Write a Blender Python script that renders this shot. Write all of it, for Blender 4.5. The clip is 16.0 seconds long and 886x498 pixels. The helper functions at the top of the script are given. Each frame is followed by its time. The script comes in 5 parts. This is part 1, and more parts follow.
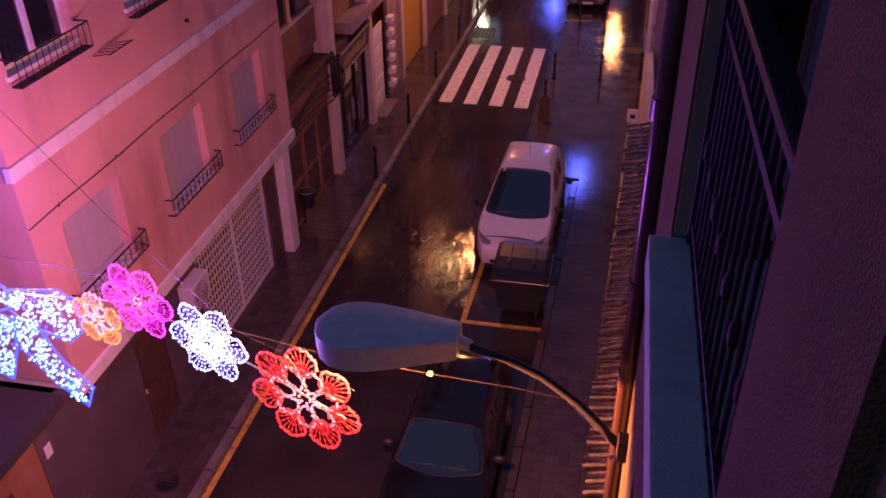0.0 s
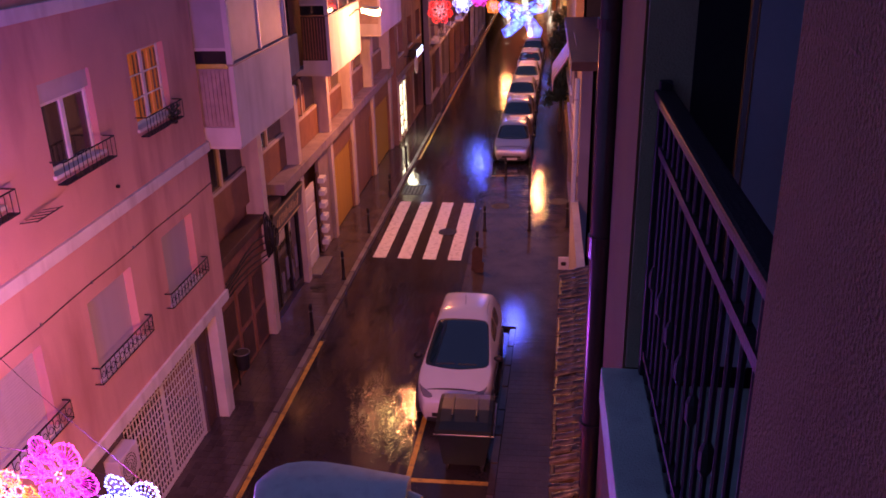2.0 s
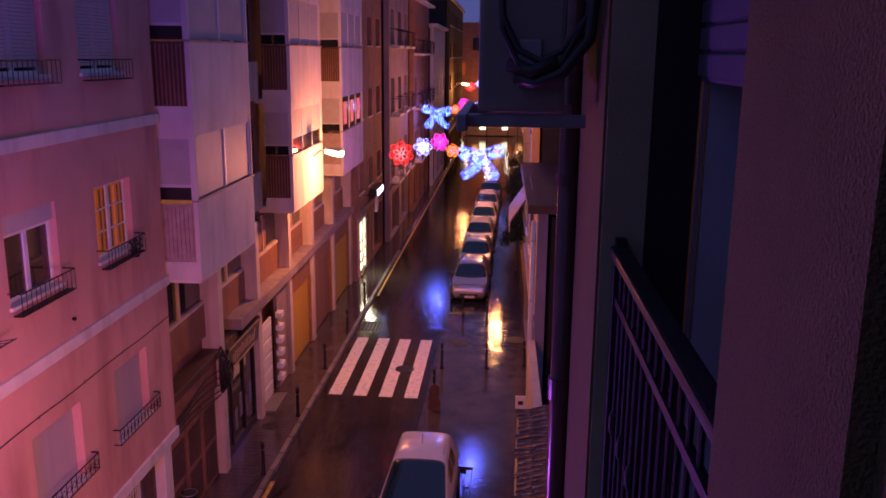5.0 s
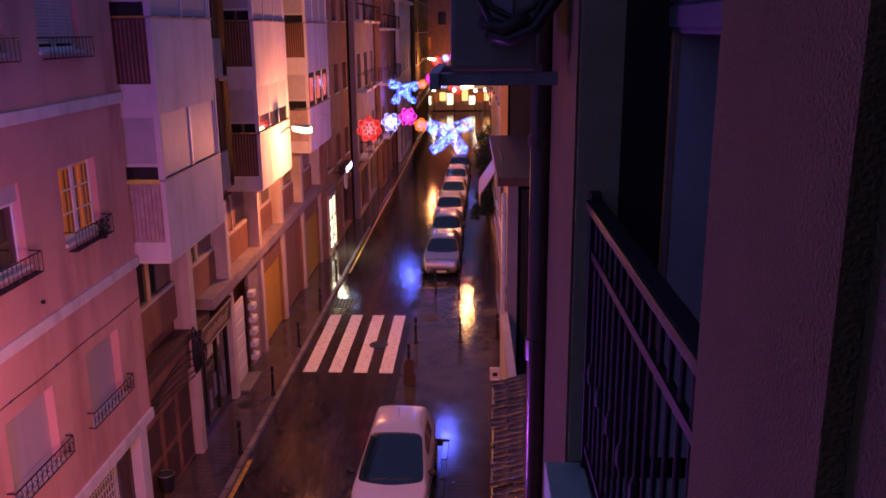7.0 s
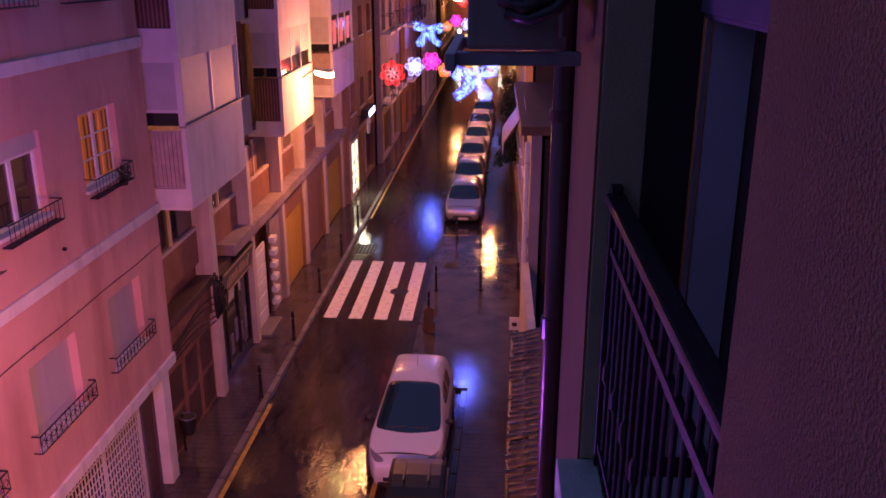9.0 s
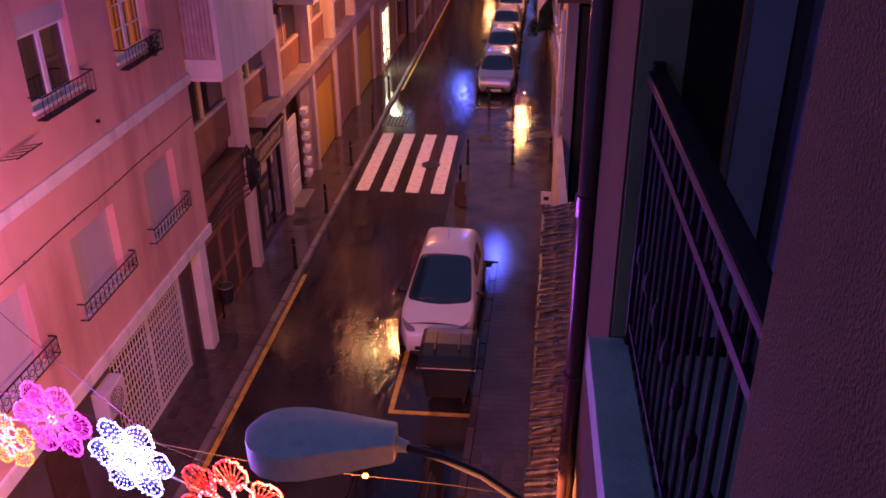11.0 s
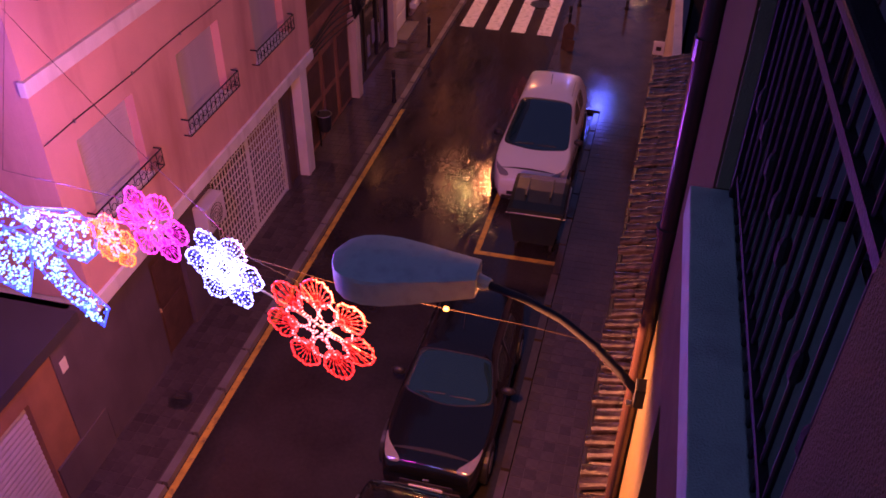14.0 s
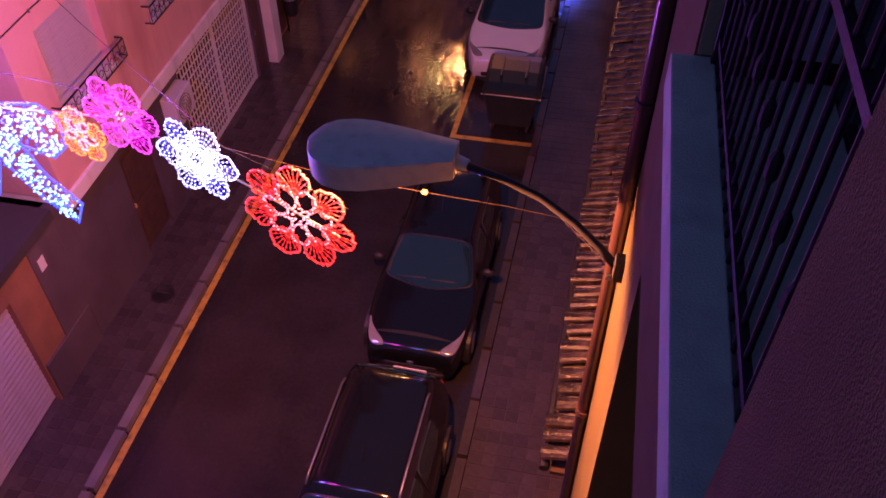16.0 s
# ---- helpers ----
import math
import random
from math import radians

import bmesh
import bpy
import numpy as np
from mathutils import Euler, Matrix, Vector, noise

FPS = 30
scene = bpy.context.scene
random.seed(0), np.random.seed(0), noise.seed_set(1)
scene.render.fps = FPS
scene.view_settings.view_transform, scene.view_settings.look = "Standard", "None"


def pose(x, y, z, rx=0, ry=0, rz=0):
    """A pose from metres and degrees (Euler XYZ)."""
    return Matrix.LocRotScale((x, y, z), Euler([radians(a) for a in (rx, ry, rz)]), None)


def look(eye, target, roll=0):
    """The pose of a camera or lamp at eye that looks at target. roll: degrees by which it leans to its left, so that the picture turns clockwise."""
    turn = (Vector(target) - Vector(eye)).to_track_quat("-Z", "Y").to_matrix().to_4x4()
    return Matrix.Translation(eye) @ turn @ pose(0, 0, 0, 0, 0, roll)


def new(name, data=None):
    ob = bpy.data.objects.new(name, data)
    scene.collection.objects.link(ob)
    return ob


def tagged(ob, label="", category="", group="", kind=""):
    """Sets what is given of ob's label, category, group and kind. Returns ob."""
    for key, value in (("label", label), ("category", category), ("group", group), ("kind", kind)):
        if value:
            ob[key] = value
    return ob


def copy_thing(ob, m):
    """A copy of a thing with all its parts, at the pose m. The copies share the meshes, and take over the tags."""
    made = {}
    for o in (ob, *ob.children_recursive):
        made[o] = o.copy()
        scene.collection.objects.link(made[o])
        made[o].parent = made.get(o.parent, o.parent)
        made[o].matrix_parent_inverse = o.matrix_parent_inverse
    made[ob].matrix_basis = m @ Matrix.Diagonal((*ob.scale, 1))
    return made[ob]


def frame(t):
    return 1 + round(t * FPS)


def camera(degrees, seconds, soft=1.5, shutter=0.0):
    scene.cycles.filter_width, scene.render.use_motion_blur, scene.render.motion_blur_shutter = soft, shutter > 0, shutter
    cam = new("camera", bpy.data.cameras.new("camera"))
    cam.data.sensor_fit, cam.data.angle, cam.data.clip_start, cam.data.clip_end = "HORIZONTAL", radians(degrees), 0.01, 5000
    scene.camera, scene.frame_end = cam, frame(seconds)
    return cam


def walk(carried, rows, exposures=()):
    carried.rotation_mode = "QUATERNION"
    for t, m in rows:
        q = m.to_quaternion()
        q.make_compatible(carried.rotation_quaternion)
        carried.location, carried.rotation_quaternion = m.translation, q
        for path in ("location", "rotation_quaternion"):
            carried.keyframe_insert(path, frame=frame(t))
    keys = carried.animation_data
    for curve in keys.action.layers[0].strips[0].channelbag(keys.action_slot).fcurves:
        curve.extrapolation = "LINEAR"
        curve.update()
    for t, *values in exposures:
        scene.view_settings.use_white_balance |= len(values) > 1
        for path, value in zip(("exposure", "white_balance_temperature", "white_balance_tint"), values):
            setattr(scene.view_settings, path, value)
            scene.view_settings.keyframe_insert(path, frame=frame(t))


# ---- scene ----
# camera: seconds, place, yaw, pitch, roll
cam = camera(55.22, 16.0, soft=1.7)
PATH = [
    (0, 0.080, -0.032, 10.861, 12.06, -32.50, -0.96),
    (0.5, 0.046, -0.032, 10.837, 11.70, -30.68, -2.35),
    (1, 0.033, -0.017, 10.768, 9.91, -28.17, -1.66),
    (1.5, 0.036, -0.011, 10.776, 7.45, -24.31, -1.15),
    (2, 0.036, 0.006, 10.778, 6.98, -22.13, -1.37),
    (2.5, 0.024, 0.006, 10.791, 7.50, -20.58, -1.36),
    (3, 0.016, -0.039, 10.815, 6.78, -18.12, 0.08),
    (3.5, 0.009, -0.063, 10.835, 5.32, -15.86, 0.79),
    (4, 0.010, -0.061, 10.842, 4.12, -14.61, 0.87),
    (4.5, 0.004, -0.107, 10.853, 4.18, -13.53, 0.78),
    (5, 0.002, -0.156, 10.863, 3.83, -12.96, 0.52),
    (5.2, 0.008, -0.164, 10.864, 3.14, -12.93, 0.53),
    (7.5, -0.025, -0.185, 10.793, 1.77, -14.86, -0.50),
    (8, 0.010, -0.103, 10.841, 1.97, -14.99, -0.32),
    (10.3, 0.005, 0.011, 10.963, 5.61, -24.88, -0.70),
    (10.5, -0.003, 0.011, 10.963, 5.73, -25.48, -0.92),
    (11, -0.004, 0.018, 10.948, 5.69, -26.98, -0.45),
    (11.5, -0.001, 0.043, 10.916, 5.81, -29.55, 0.13),
    (12, -0.001, 0.060, 10.896, 7.46, -32.24, 0.08),
    (12.5, -0.002, 0.079, 10.871, 8.69, -34.13, 0.08),
    (13, -0.004, 0.093, 10.859, 10.31, -35.52, 0.02),
    (13.5, -0.009, 0.095, 10.857, 12.21, -36.56, 0.14),
    (14, -0.009, 0.095, 10.841, 13.11, -37.46, 0.60),
    (14.5, -0.004, 0.093, 10.825, 12.03, -39.57, 0.98),
    (15, -0.007, 0.101, 10.815, 11.00, -42.24, 0.08),
    (15.5, -0.013, 0.104, 10.804, 10.93, -44.07, -0.17),
    (16, -0.020, 0.098, 10.799, 11.00, -45.12, -0.00),
]
walk(cam, [(t, pose(x, y, z, 90 + p, 0, w) @ pose(0, 0, 0, 0, 0, r)) for t, x, y, z, w, p, r in PATH],
     exposures=[(0.0, -0.1), (1.0, 0.03), (2.0, 0.27), (3.0, 0.2), (4.0, 0.1), (5.0, 0.1), (7.5, 0.15), (8.0, 0.2), (10.5, 0.36), (11.5, 0.26), (12.5, 0.12), (14.0, -0.05), (16.0, -0.05)])

# ---- light ----
world = bpy.data.worlds.new("dusk")
scene.world = world
world.use_nodes = True
wn = world.node_tree.nodes
wn["Background"].inputs[0].default_value = (0.32, 0.35, 1.14, 1)    # clear sky well after sunset
wn["Background"].inputs[1].default_value = 0.21


def lamp(name, kind, place, energy, color, size=0.1, aim=None):
    data = bpy.data.lights.new(name, kind)
    data.energy, data.color = energy, color
    if kind == "AREA":
        data.shape, data.size = "DISK", size
    else:
        data.shadow_soft_size = size
    ob = new(name, data)
    ob.matrix_world = look(place, aim or (place[0], place[1], place[2] - 1))
    return ob


SODIUM = (1.0, 0.275, 0.10)
lamp("sodium_lamp", "POINT", (-1.56, 4.53, 6.95), 2050, SODIUM, 0.08)
lamp("sodium_lamp", "POINT", (-4.45, 27.5, 7.25), 1050, SODIUM, 0.10)
lamp("sodium_lamp", "POINT", (-0.15, 53.4, 7.0), 1000, SODIUM, 0.12)
lamp("sodium_lamp", "POINT", (-3.8, 89.7, 7.6), 550, SODIUM, 0.12)
lamp("sodium_lamp", "POINT", (-1.6, 112.0, 6.0), 600, SODIUM, 0.14)

# ---- materials ----
def material(name, color, rough=0.7, metal=0.0, vary=0.15, scale=6.0, bump=0.1, grain=60.0, dirt=None, island=0.0, coat=0.0, rough_vary=0.0):
    """Procedural surface: base colour varied at two scales, optional stains, fine relief."""
    m = bpy.data.materials.new(name)
    m.use_nodes = True
    n, l = m.node_tree.nodes, m.node_tree.links
    b = n["Principled BSDF"]
    b.inputs["Roughness"].default_value, b.inputs["Metallic"].default_value = rough, metal
    b.inputs["Coat Weight"].default_value = coat
    geo = n.new("ShaderNodeTexCoord")
    big, fine = n.new("ShaderNodeTexNoise"), n.new("ShaderNodeTexNoise")
    big.inputs["Scale"].default_value, fine.inputs["Scale"].default_value = scale, grain
    big.inputs["Detail"].default_value = 6
    for t in (big, fine):
        l.new(geo.outputs["Object"], t.inputs["Vector"])
    mix = n.new("ShaderNodeMixRGB")
    mix.inputs[1].default_value = (*[c * (1 - vary) for c in color], 1)
    mix.inputs[2].default_value = (*[min(1, c * (1 + vary)) for c in color], 1)
    add = n.new("ShaderNodeMath")
    add.operation = "MULTIPLY_ADD"
    l.new(fine.outputs[0], add.inputs[0])
    add.inputs[1].default_value = 0.35
    l.new(big.outputs[0], add.inputs[2])
    sub = n.new("ShaderNodeMath")
    sub.operation = "MULTIPLY_ADD"
    sub.inputs[1].default_value, sub.inputs[2].default_value = 2.2, -1.0
    sub.use_clamp = True
    l.new(add.outputs[0], sub.inputs[0])
    l.new(sub.outputs[0], mix.inputs[0])
    out = mix.outputs[0]
    if island:
        info = n.new("ShaderNodeObjectInfo")
        hsv = n.new("ShaderNodeHueSaturation")
        mr = n.new("ShaderNodeMapRange")
        mr.inputs[3].default_value, mr.inputs[4].default_value = 1 - island, 1 + island
        l.new(info.outputs["Random"], mr.inputs[0])
        l.new(mr.outputs[0], hsv.inputs["Value"])
        l.new(out, hsv.inputs["Color"])
        out = hsv.outputs[0]
    if dirt:
        st = n.new("ShaderNodeTexNoise")
        st.inputs["Scale"].default_value, st.inputs["Detail"].default_value = dirt[1], 8
        mp = n.new("ShaderNodeMapping")
        mp.inputs["Scale"].default_value = dirt[3] if len(dirt) > 3 else (1, 1, 0.15)
        l.new(geo.outputs["Object"], mp.inputs[0])
        l.new(mp.outputs[0], st.inputs["Vector"])
        ramp = n.new("ShaderNodeValToRGB")
        ramp.color_ramp.elements[0].position, ramp.color_ramp.elements[1].position = 0.5, 0.72
        l.new(st.outputs[0], ramp.inputs[0])
        dm = n.new("ShaderNodeMixRGB")
        dm.inputs[2].default_value = (*dirt[0], 1)
        sc = n.new("ShaderNodeMath")
        sc.operation = "MULTIPLY"
        sc.inputs[1].default_value = dirt[2]
        l.new(ramp.outputs[0], sc.inputs[0])
        l.new(sc.outputs[0], dm.inputs[0])
        l.new(out, dm.inputs[1])
        out = dm.outputs[0]
    l.new(out, b.inputs["Base Color"])
    if rough_vary:
        rr = n.new("ShaderNodeMapRange")
        rr.inputs[1].default_value, rr.inputs[2].default_value = 0.35, 0.65
        rr.inputs[3].default_value, rr.inputs[4].default_value = max(0.03, rough - rough_vary), rough + rough_vary
        l.new(big.outputs[0], rr.inputs[0])
        l.new(rr.outputs[0], b.inputs["Roughness"])
    if bump:
        bp = n.new("ShaderNodeBump")
        bp.inputs["Strength"].default_value, bp.inputs["Distance"].default_value = bump, 0.02
        l.new(fine.outputs[0], bp.inputs["Height"])
        l.new(bp.outputs[0], b.inputs["Normal"])
    return m


def glow(name, color, strength):
    m = bpy.data.materials.new(name)
    m.use_nodes = True
    b = m.node_tree.nodes["Principled BSDF"]
    b.inputs["Base Color"].default_value = (*[0.5 * c for c in color], 1)
    b.inputs["Emission Color"].default_value = (*color, 1)
    b.inputs["Emission Strength"].default_value = strength
    return m


def wet_ground(name, color, film, grain, relief):
    """Wet surface: a smooth water film over coarse grain, broken by dry streaks along the street."""
    m = material(name, color, 0.3, vary=0.35, scale=0.8, bump=0, grain=grain)
    n, l = m.node_tree.nodes, m.node_tree.links
    b = n["Principled BSDF"]
    tc, mp = n.new("ShaderNodeTexCoord"), n.new("ShaderNodeMapping")
    mp.inputs["Scale"].default_value = (1.0, 0.28, 1.0)
    l.new(tc.outputs["Object"], mp.inputs[0])
    patch, chip, swell = n.new("ShaderNodeTexNoise"), n.new("ShaderNodeTexNoise"), n.new("ShaderNodeTexNoise")
    for t, sc, det in ((patch, 6.5, 9), (chip, grain, 6), (swell, 9.0, 4)):
        t.inputs["Scale"].default_value, t.inputs["Detail"].default_value = sc, det
    l.new(mp.outputs[0], patch.inputs["Vector"])
    l.new(tc.outputs["Object"], chip.inputs["Vector"])
    l.new(tc.outputs["Object"], swell.inputs["Vector"])
    wet = n.new("ShaderNodeMapRange")
    wet.inputs[1].default_value, wet.inputs[2].default_value = 0.42, 0.62
    l.new(patch.outputs[0], wet.inputs[0])
    for lo, hi, target in ((film, 0.09, b.inputs["Roughness"]), (0.16, relief, None)):
        mr = n.new("ShaderNodeMapRange")
        mr.inputs[3].default_value, mr.inputs[4].default_value = lo, hi
        l.new(wet.outputs[0], mr.inputs[0])
        if target:
            l.new(mr.outputs[0], target)
        else:
            height = n.new("ShaderNodeMath")
            height.operation = "MULTIPLY"
            l.new(mr.outputs[0], height.inputs[0])
            l.new(chip.outputs[0], height.inputs[1])
    total = n.new("ShaderNodeMath")
    total.operation = "MULTIPLY_ADD"
    l.new(swell.outputs[0], total.inputs[0])
    total.inputs[1].default_value = 0.12
    l.new(height.outputs[0], total.inputs[2])
    bp = n.new("ShaderNodeBump")
    bp.inputs["Strength"].default_value, bp.inputs["Distance"].default_value = 0.5, 0.02
    l.new(total.outputs[0], bp.inputs["Height"])
    l.new(bp.outputs[0], b.inputs["Normal"])
    return m


ASPHALT = wet_ground("wet_asphalt", (0.030, 0.026, 0.027), 0.04, 15, 0.46)
GROUND = material("dark_ground", (0.05, 0.048, 0.05), 0.6, vary=0.3, scale=0.4, bump=0.2)
PAVING = material("wet_paving", (0.072, 0.058, 0.058), 0.06, vary=0.25, scale=1.3, bump=0.20, grain=13, island=0.22, rough_vary=0.03)
KERB = material("kerb_stone", (0.17, 0.155, 0.15), 0.5, vary=0.2, scale=3, bump=0.2, island=0.2)
WHITE_LINE = material("white_road_paint", (0.80, 0.78, 0.76), 0.42, vary=0.10, scale=5, bump=0.3, dirt=((0.25, 0.24, 0.24), 7, 0.7, (1, 1, 1)))
YELLOW_LINE = material("yellow_road_paint", (0.62, 0.40, 0.06), 0.45, vary=0.25, scale=4, bump=0.2, dirt=((0.08, 0.07, 0.06), 6, 0.8, (1, 1, 1)))
PINK_RENDER = material("pink_render", (0.66, 0.38, 0.33), 0.85, vary=0.10, scale=0.8, bump=0.25, grain=70, dirt=((0.36, 0.17, 0.14), 1.5, 0.6, (1, 1, 0.22)))
WHITE_BAND = material("white_painted_band", (0.76, 0.72, 0.70), 0.7, vary=0.10, scale=2, bump=0.15, dirt=((0.42, 0.36, 0.34), 2.5, 0.6))
GREY_PANEL = material("pale_grey_render", (0.68, 0.64, 0.68), 0.75, vary=0.10, scale=1.2, bump=0.2, grain=120, dirt=((0.36, 0.34, 0.36), 2.0, 0.45))
BROWN_WALL = material("brown_tiled_wall", (0.31, 0.145, 0.10), 0.55, vary=0.25, scale=2.5, bump=0.2, dirt=((0.12, 0.06, 0.05), 1.8, 0.6))
DARK_PLASTER = material("dark_plaster", (0.11, 0.085, 0.10), 0.7, vary=0.2, scale=1.5, bump=0.2, dirt=((0.05, 0.04, 0.05), 2.0, 0.5))
ORANGE_WALL = material("ochre_panel", (0.30, 0.15, 0.085), 0.6, vary=0.18, scale=2.5, bump=0.15, dirt=((0.2, 0.1, 0.06), 2, 0.5))
PILASTER = material("cream_pilaster", (0.66, 0.57, 0.50), 0.7, vary=0.12, scale=1.5, bump=0.15, dirt=((0.30, 0.22, 0.19), 2.2, 0.6))
YELLOW_DOOR = material("yellow_shutter", (0.58, 0.36, 0.05), 0.5, vary=0.15, scale=3, bump=0.1, dirt=((0.25, 0.14, 0.04), 3, 0.5))
SHUTTER = material("pvc_shutter", (0.50, 0.46, 0.48), 0.55, vary=0.08, scale=3, bump=0.05, dirt=((0.3, 0.25, 0.24), 3, 0.4))
WHITE_FRAME = material("white_window_frame", (0.78, 0.77, 0.76), 0.45, vary=0.06, scale=5, bump=0.03)
IRON = material("black_iron", (0.016, 0.016, 0.02), 0.55, metal=0.3, vary=0.3, scale=12, bump=0.15, grain=120)
BOLLARD = material("painted_bollard", (0.03, 0.028, 0.03), 0.4, metal=0.3, vary=0.25, scale=9, bump=0.08)
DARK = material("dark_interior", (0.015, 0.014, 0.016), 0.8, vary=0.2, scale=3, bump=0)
DARK_WOOD = material("dark_brown_wood", (0.09, 0.05, 0.035), 0.55, vary=0.3, scale=4, bump=0.2)
BLACK_SIGN = material("black_sign_board", (0.03, 0.028, 0.03), 0.35, vary=0.2, scale=4, bump=0.05)
GOLD = material("gold_letters", (0.65, 0.48, 0.25), 0.35, vary=0.1, scale=8, bump=0.02)
# grey concrete; the green in its base stands in for teal skylight
SLAB = material("sky_tinted_concrete", (0.42, 0.55, 0.46), 0.6, vary=0.12, scale=4, bump=0.3, grain=150, dirt=((0.24, 0.26, 0.26), 7, 0.5, (1, 1, 1)))
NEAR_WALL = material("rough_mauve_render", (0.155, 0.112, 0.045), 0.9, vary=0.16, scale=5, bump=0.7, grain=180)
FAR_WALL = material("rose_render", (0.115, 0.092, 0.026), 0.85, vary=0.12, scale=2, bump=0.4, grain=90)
RETURN_WALL = material("olive_render", (0.34, 0.31, 0.18), 0.9, vary=0.12, scale=4, bump=0.4, grain=140)
PIPE = material("brown_drainpipe", (0.10, 0.055, 0.05), 0.25, vary=0.2, scale=4, bump=0.05, metal=0.2)
TILE = material("clay_roof_tile", (0.022, 0.014, 0.013), 0.24, vary=0.4, scale=8, bump=0.4, grain=50, island=0.45, dirt=((0.10, 0.07, 0.06), 6, 0.6, (1, 1, 1)))
# shell is plain grey, its base greened to imitate light from the sky
LAMP_SHELL = material("grey_lamp_shell", (0.48, 0.57, 0.50), 0.45, vary=0.08, scale=6, bump=0.05, dirt=((0.25, 0.28, 0.3), 9, 0.4, (1, 1, 1)))
STEEL = material("galvanised_steel", (0.30, 0.31, 0.33), 0.4, metal=0.8, vary=0.15, scale=8, bump=0.05)
CABLE = material("black_cable", (0.02, 0.02, 0.022), 0.45, vary=0.1, scale=8, bump=0)
WHITE_CAR = material("white_car_paint", (0.80, 0.80, 0.80), 0.22, vary=0.02, scale=3, bump=0, coat=0.8)
SILVER_CAR = material("silver_car_paint", (0.55, 0.56, 0.58), 0.25, metal=0.5, vary=0.03, scale=3, bump=0, coat=0.8)
BLACK_CAR = material("black_car_paint", (0.006, 0.007, 0.008), 0.10, vary=0.1, scale=3, bump=0, coat=0.0)
CAR_GLASS = material("car_glass", (0.010, 0.032, 0.037), 0.03, vary=0.1, scale=3, bump=0, coat=1.0)
RUBBER = material("tyre_rubber", (0.018, 0.018, 0.018), 0.75, vary=0.2, scale=12, bump=0.1)
RIM = material("alloy_rim", (0.45, 0.45, 0.46), 0.3, metal=0.8, vary=0.1, scale=8, bump=0)
PLASTIC = material("black_plastic", (0.02, 0.02, 0.022), 0.45, vary=0.2, scale=8, bump=0.05)
HEADLIGHT = material("headlamp_glass", (0.24, 0.23, 0.24), 0.1, vary=0.1, scale=12, bump=0, coat=1.0)
TAIL = material("red_tail_lamp", (0.35, 0.015, 0.015), 0.15, vary=0.1, scale=10, bump=0, coat=1.0)
BIN_GREEN = material("dark_green_plastic", (0.010, 0.018, 0.014), 0.4, vary=0.2, scale=5, bump=0.1, dirt=((0.02, 0.02, 0.02), 4, 0.5, (1, 1, 1)))
WINDOW = material("dark_window_glass", (0.02, 0.022, 0.028), 0.06, vary=0.15, scale=2, bump=0, coat=0.5)

# ---- building helpers ----
def thing(name, label, category, group="", kind="", at=(0, 0, 0)):
    ob = new(name)
    ob.empty_display_size = 0.1
    ob.location = at
    return tagged(ob, label, category, group, kind)


def part(name, bm, mat, parent=None, label="", smooth=False):
    me = bpy.data.meshes.new(name)
    bmesh.ops.recalc_face_normals(bm, faces=bm.faces)
    bm.to_mesh(me)
    bm.free()
    for m in (mat if isinstance(mat, (list, tuple)) else [mat]):
        me.materials.append(m)
    if smooth:
        for p in me.polygons:
            p.use_smooth = True
    ob = new(name, me)
    if parent is not None:
        ob.parent = parent
    if label:
        ob["label"] = label
    return ob


def box(x0, y0, z0, x1, y1, z1, bevel=0.0, bm=None):
    bm = bm or bmesh.new()
    vs = [bm.verts.new((x, y, z)) for x in (x0, x1) for y in (y0, y1) for z in (z0, z1)]
    fs = [bm.faces.new([vs[i] for i in f]) for f in
          ((0, 1, 3, 2), (4, 6, 7, 5), (0, 4, 5, 1), (2, 3, 7, 6), (0, 2, 6, 4), (1, 5, 7, 3))]
    if bevel:
        es = list({e for f in fs for e in f.edges})
        bmesh.ops.bevel(bm, geom=es, offset=bevel, segments=2, affect="EDGES", profile=0.6)
    return bm


def prism(outline, axis, a, b, bm=None):
    """A flat outline (list of pairs) swept along an axis from a to b."""
    bm = bm or bmesh.new()
    place = {"x": lambda u, v, w: (w, u, v), "y": lambda u, v, w: (u, w, v), "z": lambda u, v, w: (u, v, w)}[axis]
    lo = [bm.verts.new(place(u, v, a)) for u, v in outline]
    hi = [bm.verts.new(place(u, v, b)) for u, v in outline]
    bm.faces.new(lo)
    bm.faces.new(hi[::-1])
    for i in range(len(lo)):
        j = (i + 1) % len(lo)
        bm.faces.new((lo[i], lo[j], hi[j], hi[i]))
    return bm


def tube(points, r, sides=8, bm=None, closed=False):
    """A round rod along points; r may be one radius or one a point."""
    bm = bm or bmesh.new()
    pts = [Vector(p) for p in points]
    rr = r if isinstance(r, (list, tuple)) else [r] * len(pts)
    rings = []
    for i, p in enumerate(pts):
        a = pts[i - 1] if i or closed else p
        c = pts[(i + 1) % len(pts)] if i < len(pts) - 1 or closed else p
        d = (c - a).normalized()
        u = d.orthogonal().normalized() if not rings else None
        if u is None:
            u = (last - last.dot(d) * d).normalized()
        last = u
        v = d.cross(u)
        rings.append([bm.verts.new(p + rr[i] * (math.cos(k) * u + math.sin(k) * v))
                      for k in (2 * math.pi * s / sides for s in range(sides))])
    for i in range(len(rings) - (0 if closed else 1)):
        A, B = rings[i], rings[(i + 1) % len(rings)]
        for s in range(sides):
            bm.faces.new((A[s], A[(s + 1) % sides], B[(s + 1) % sides], B[s]))
    if not closed:
        bm.faces.new(rings[0][::-1])
        bm.faces.new(rings[-1])
    return bm


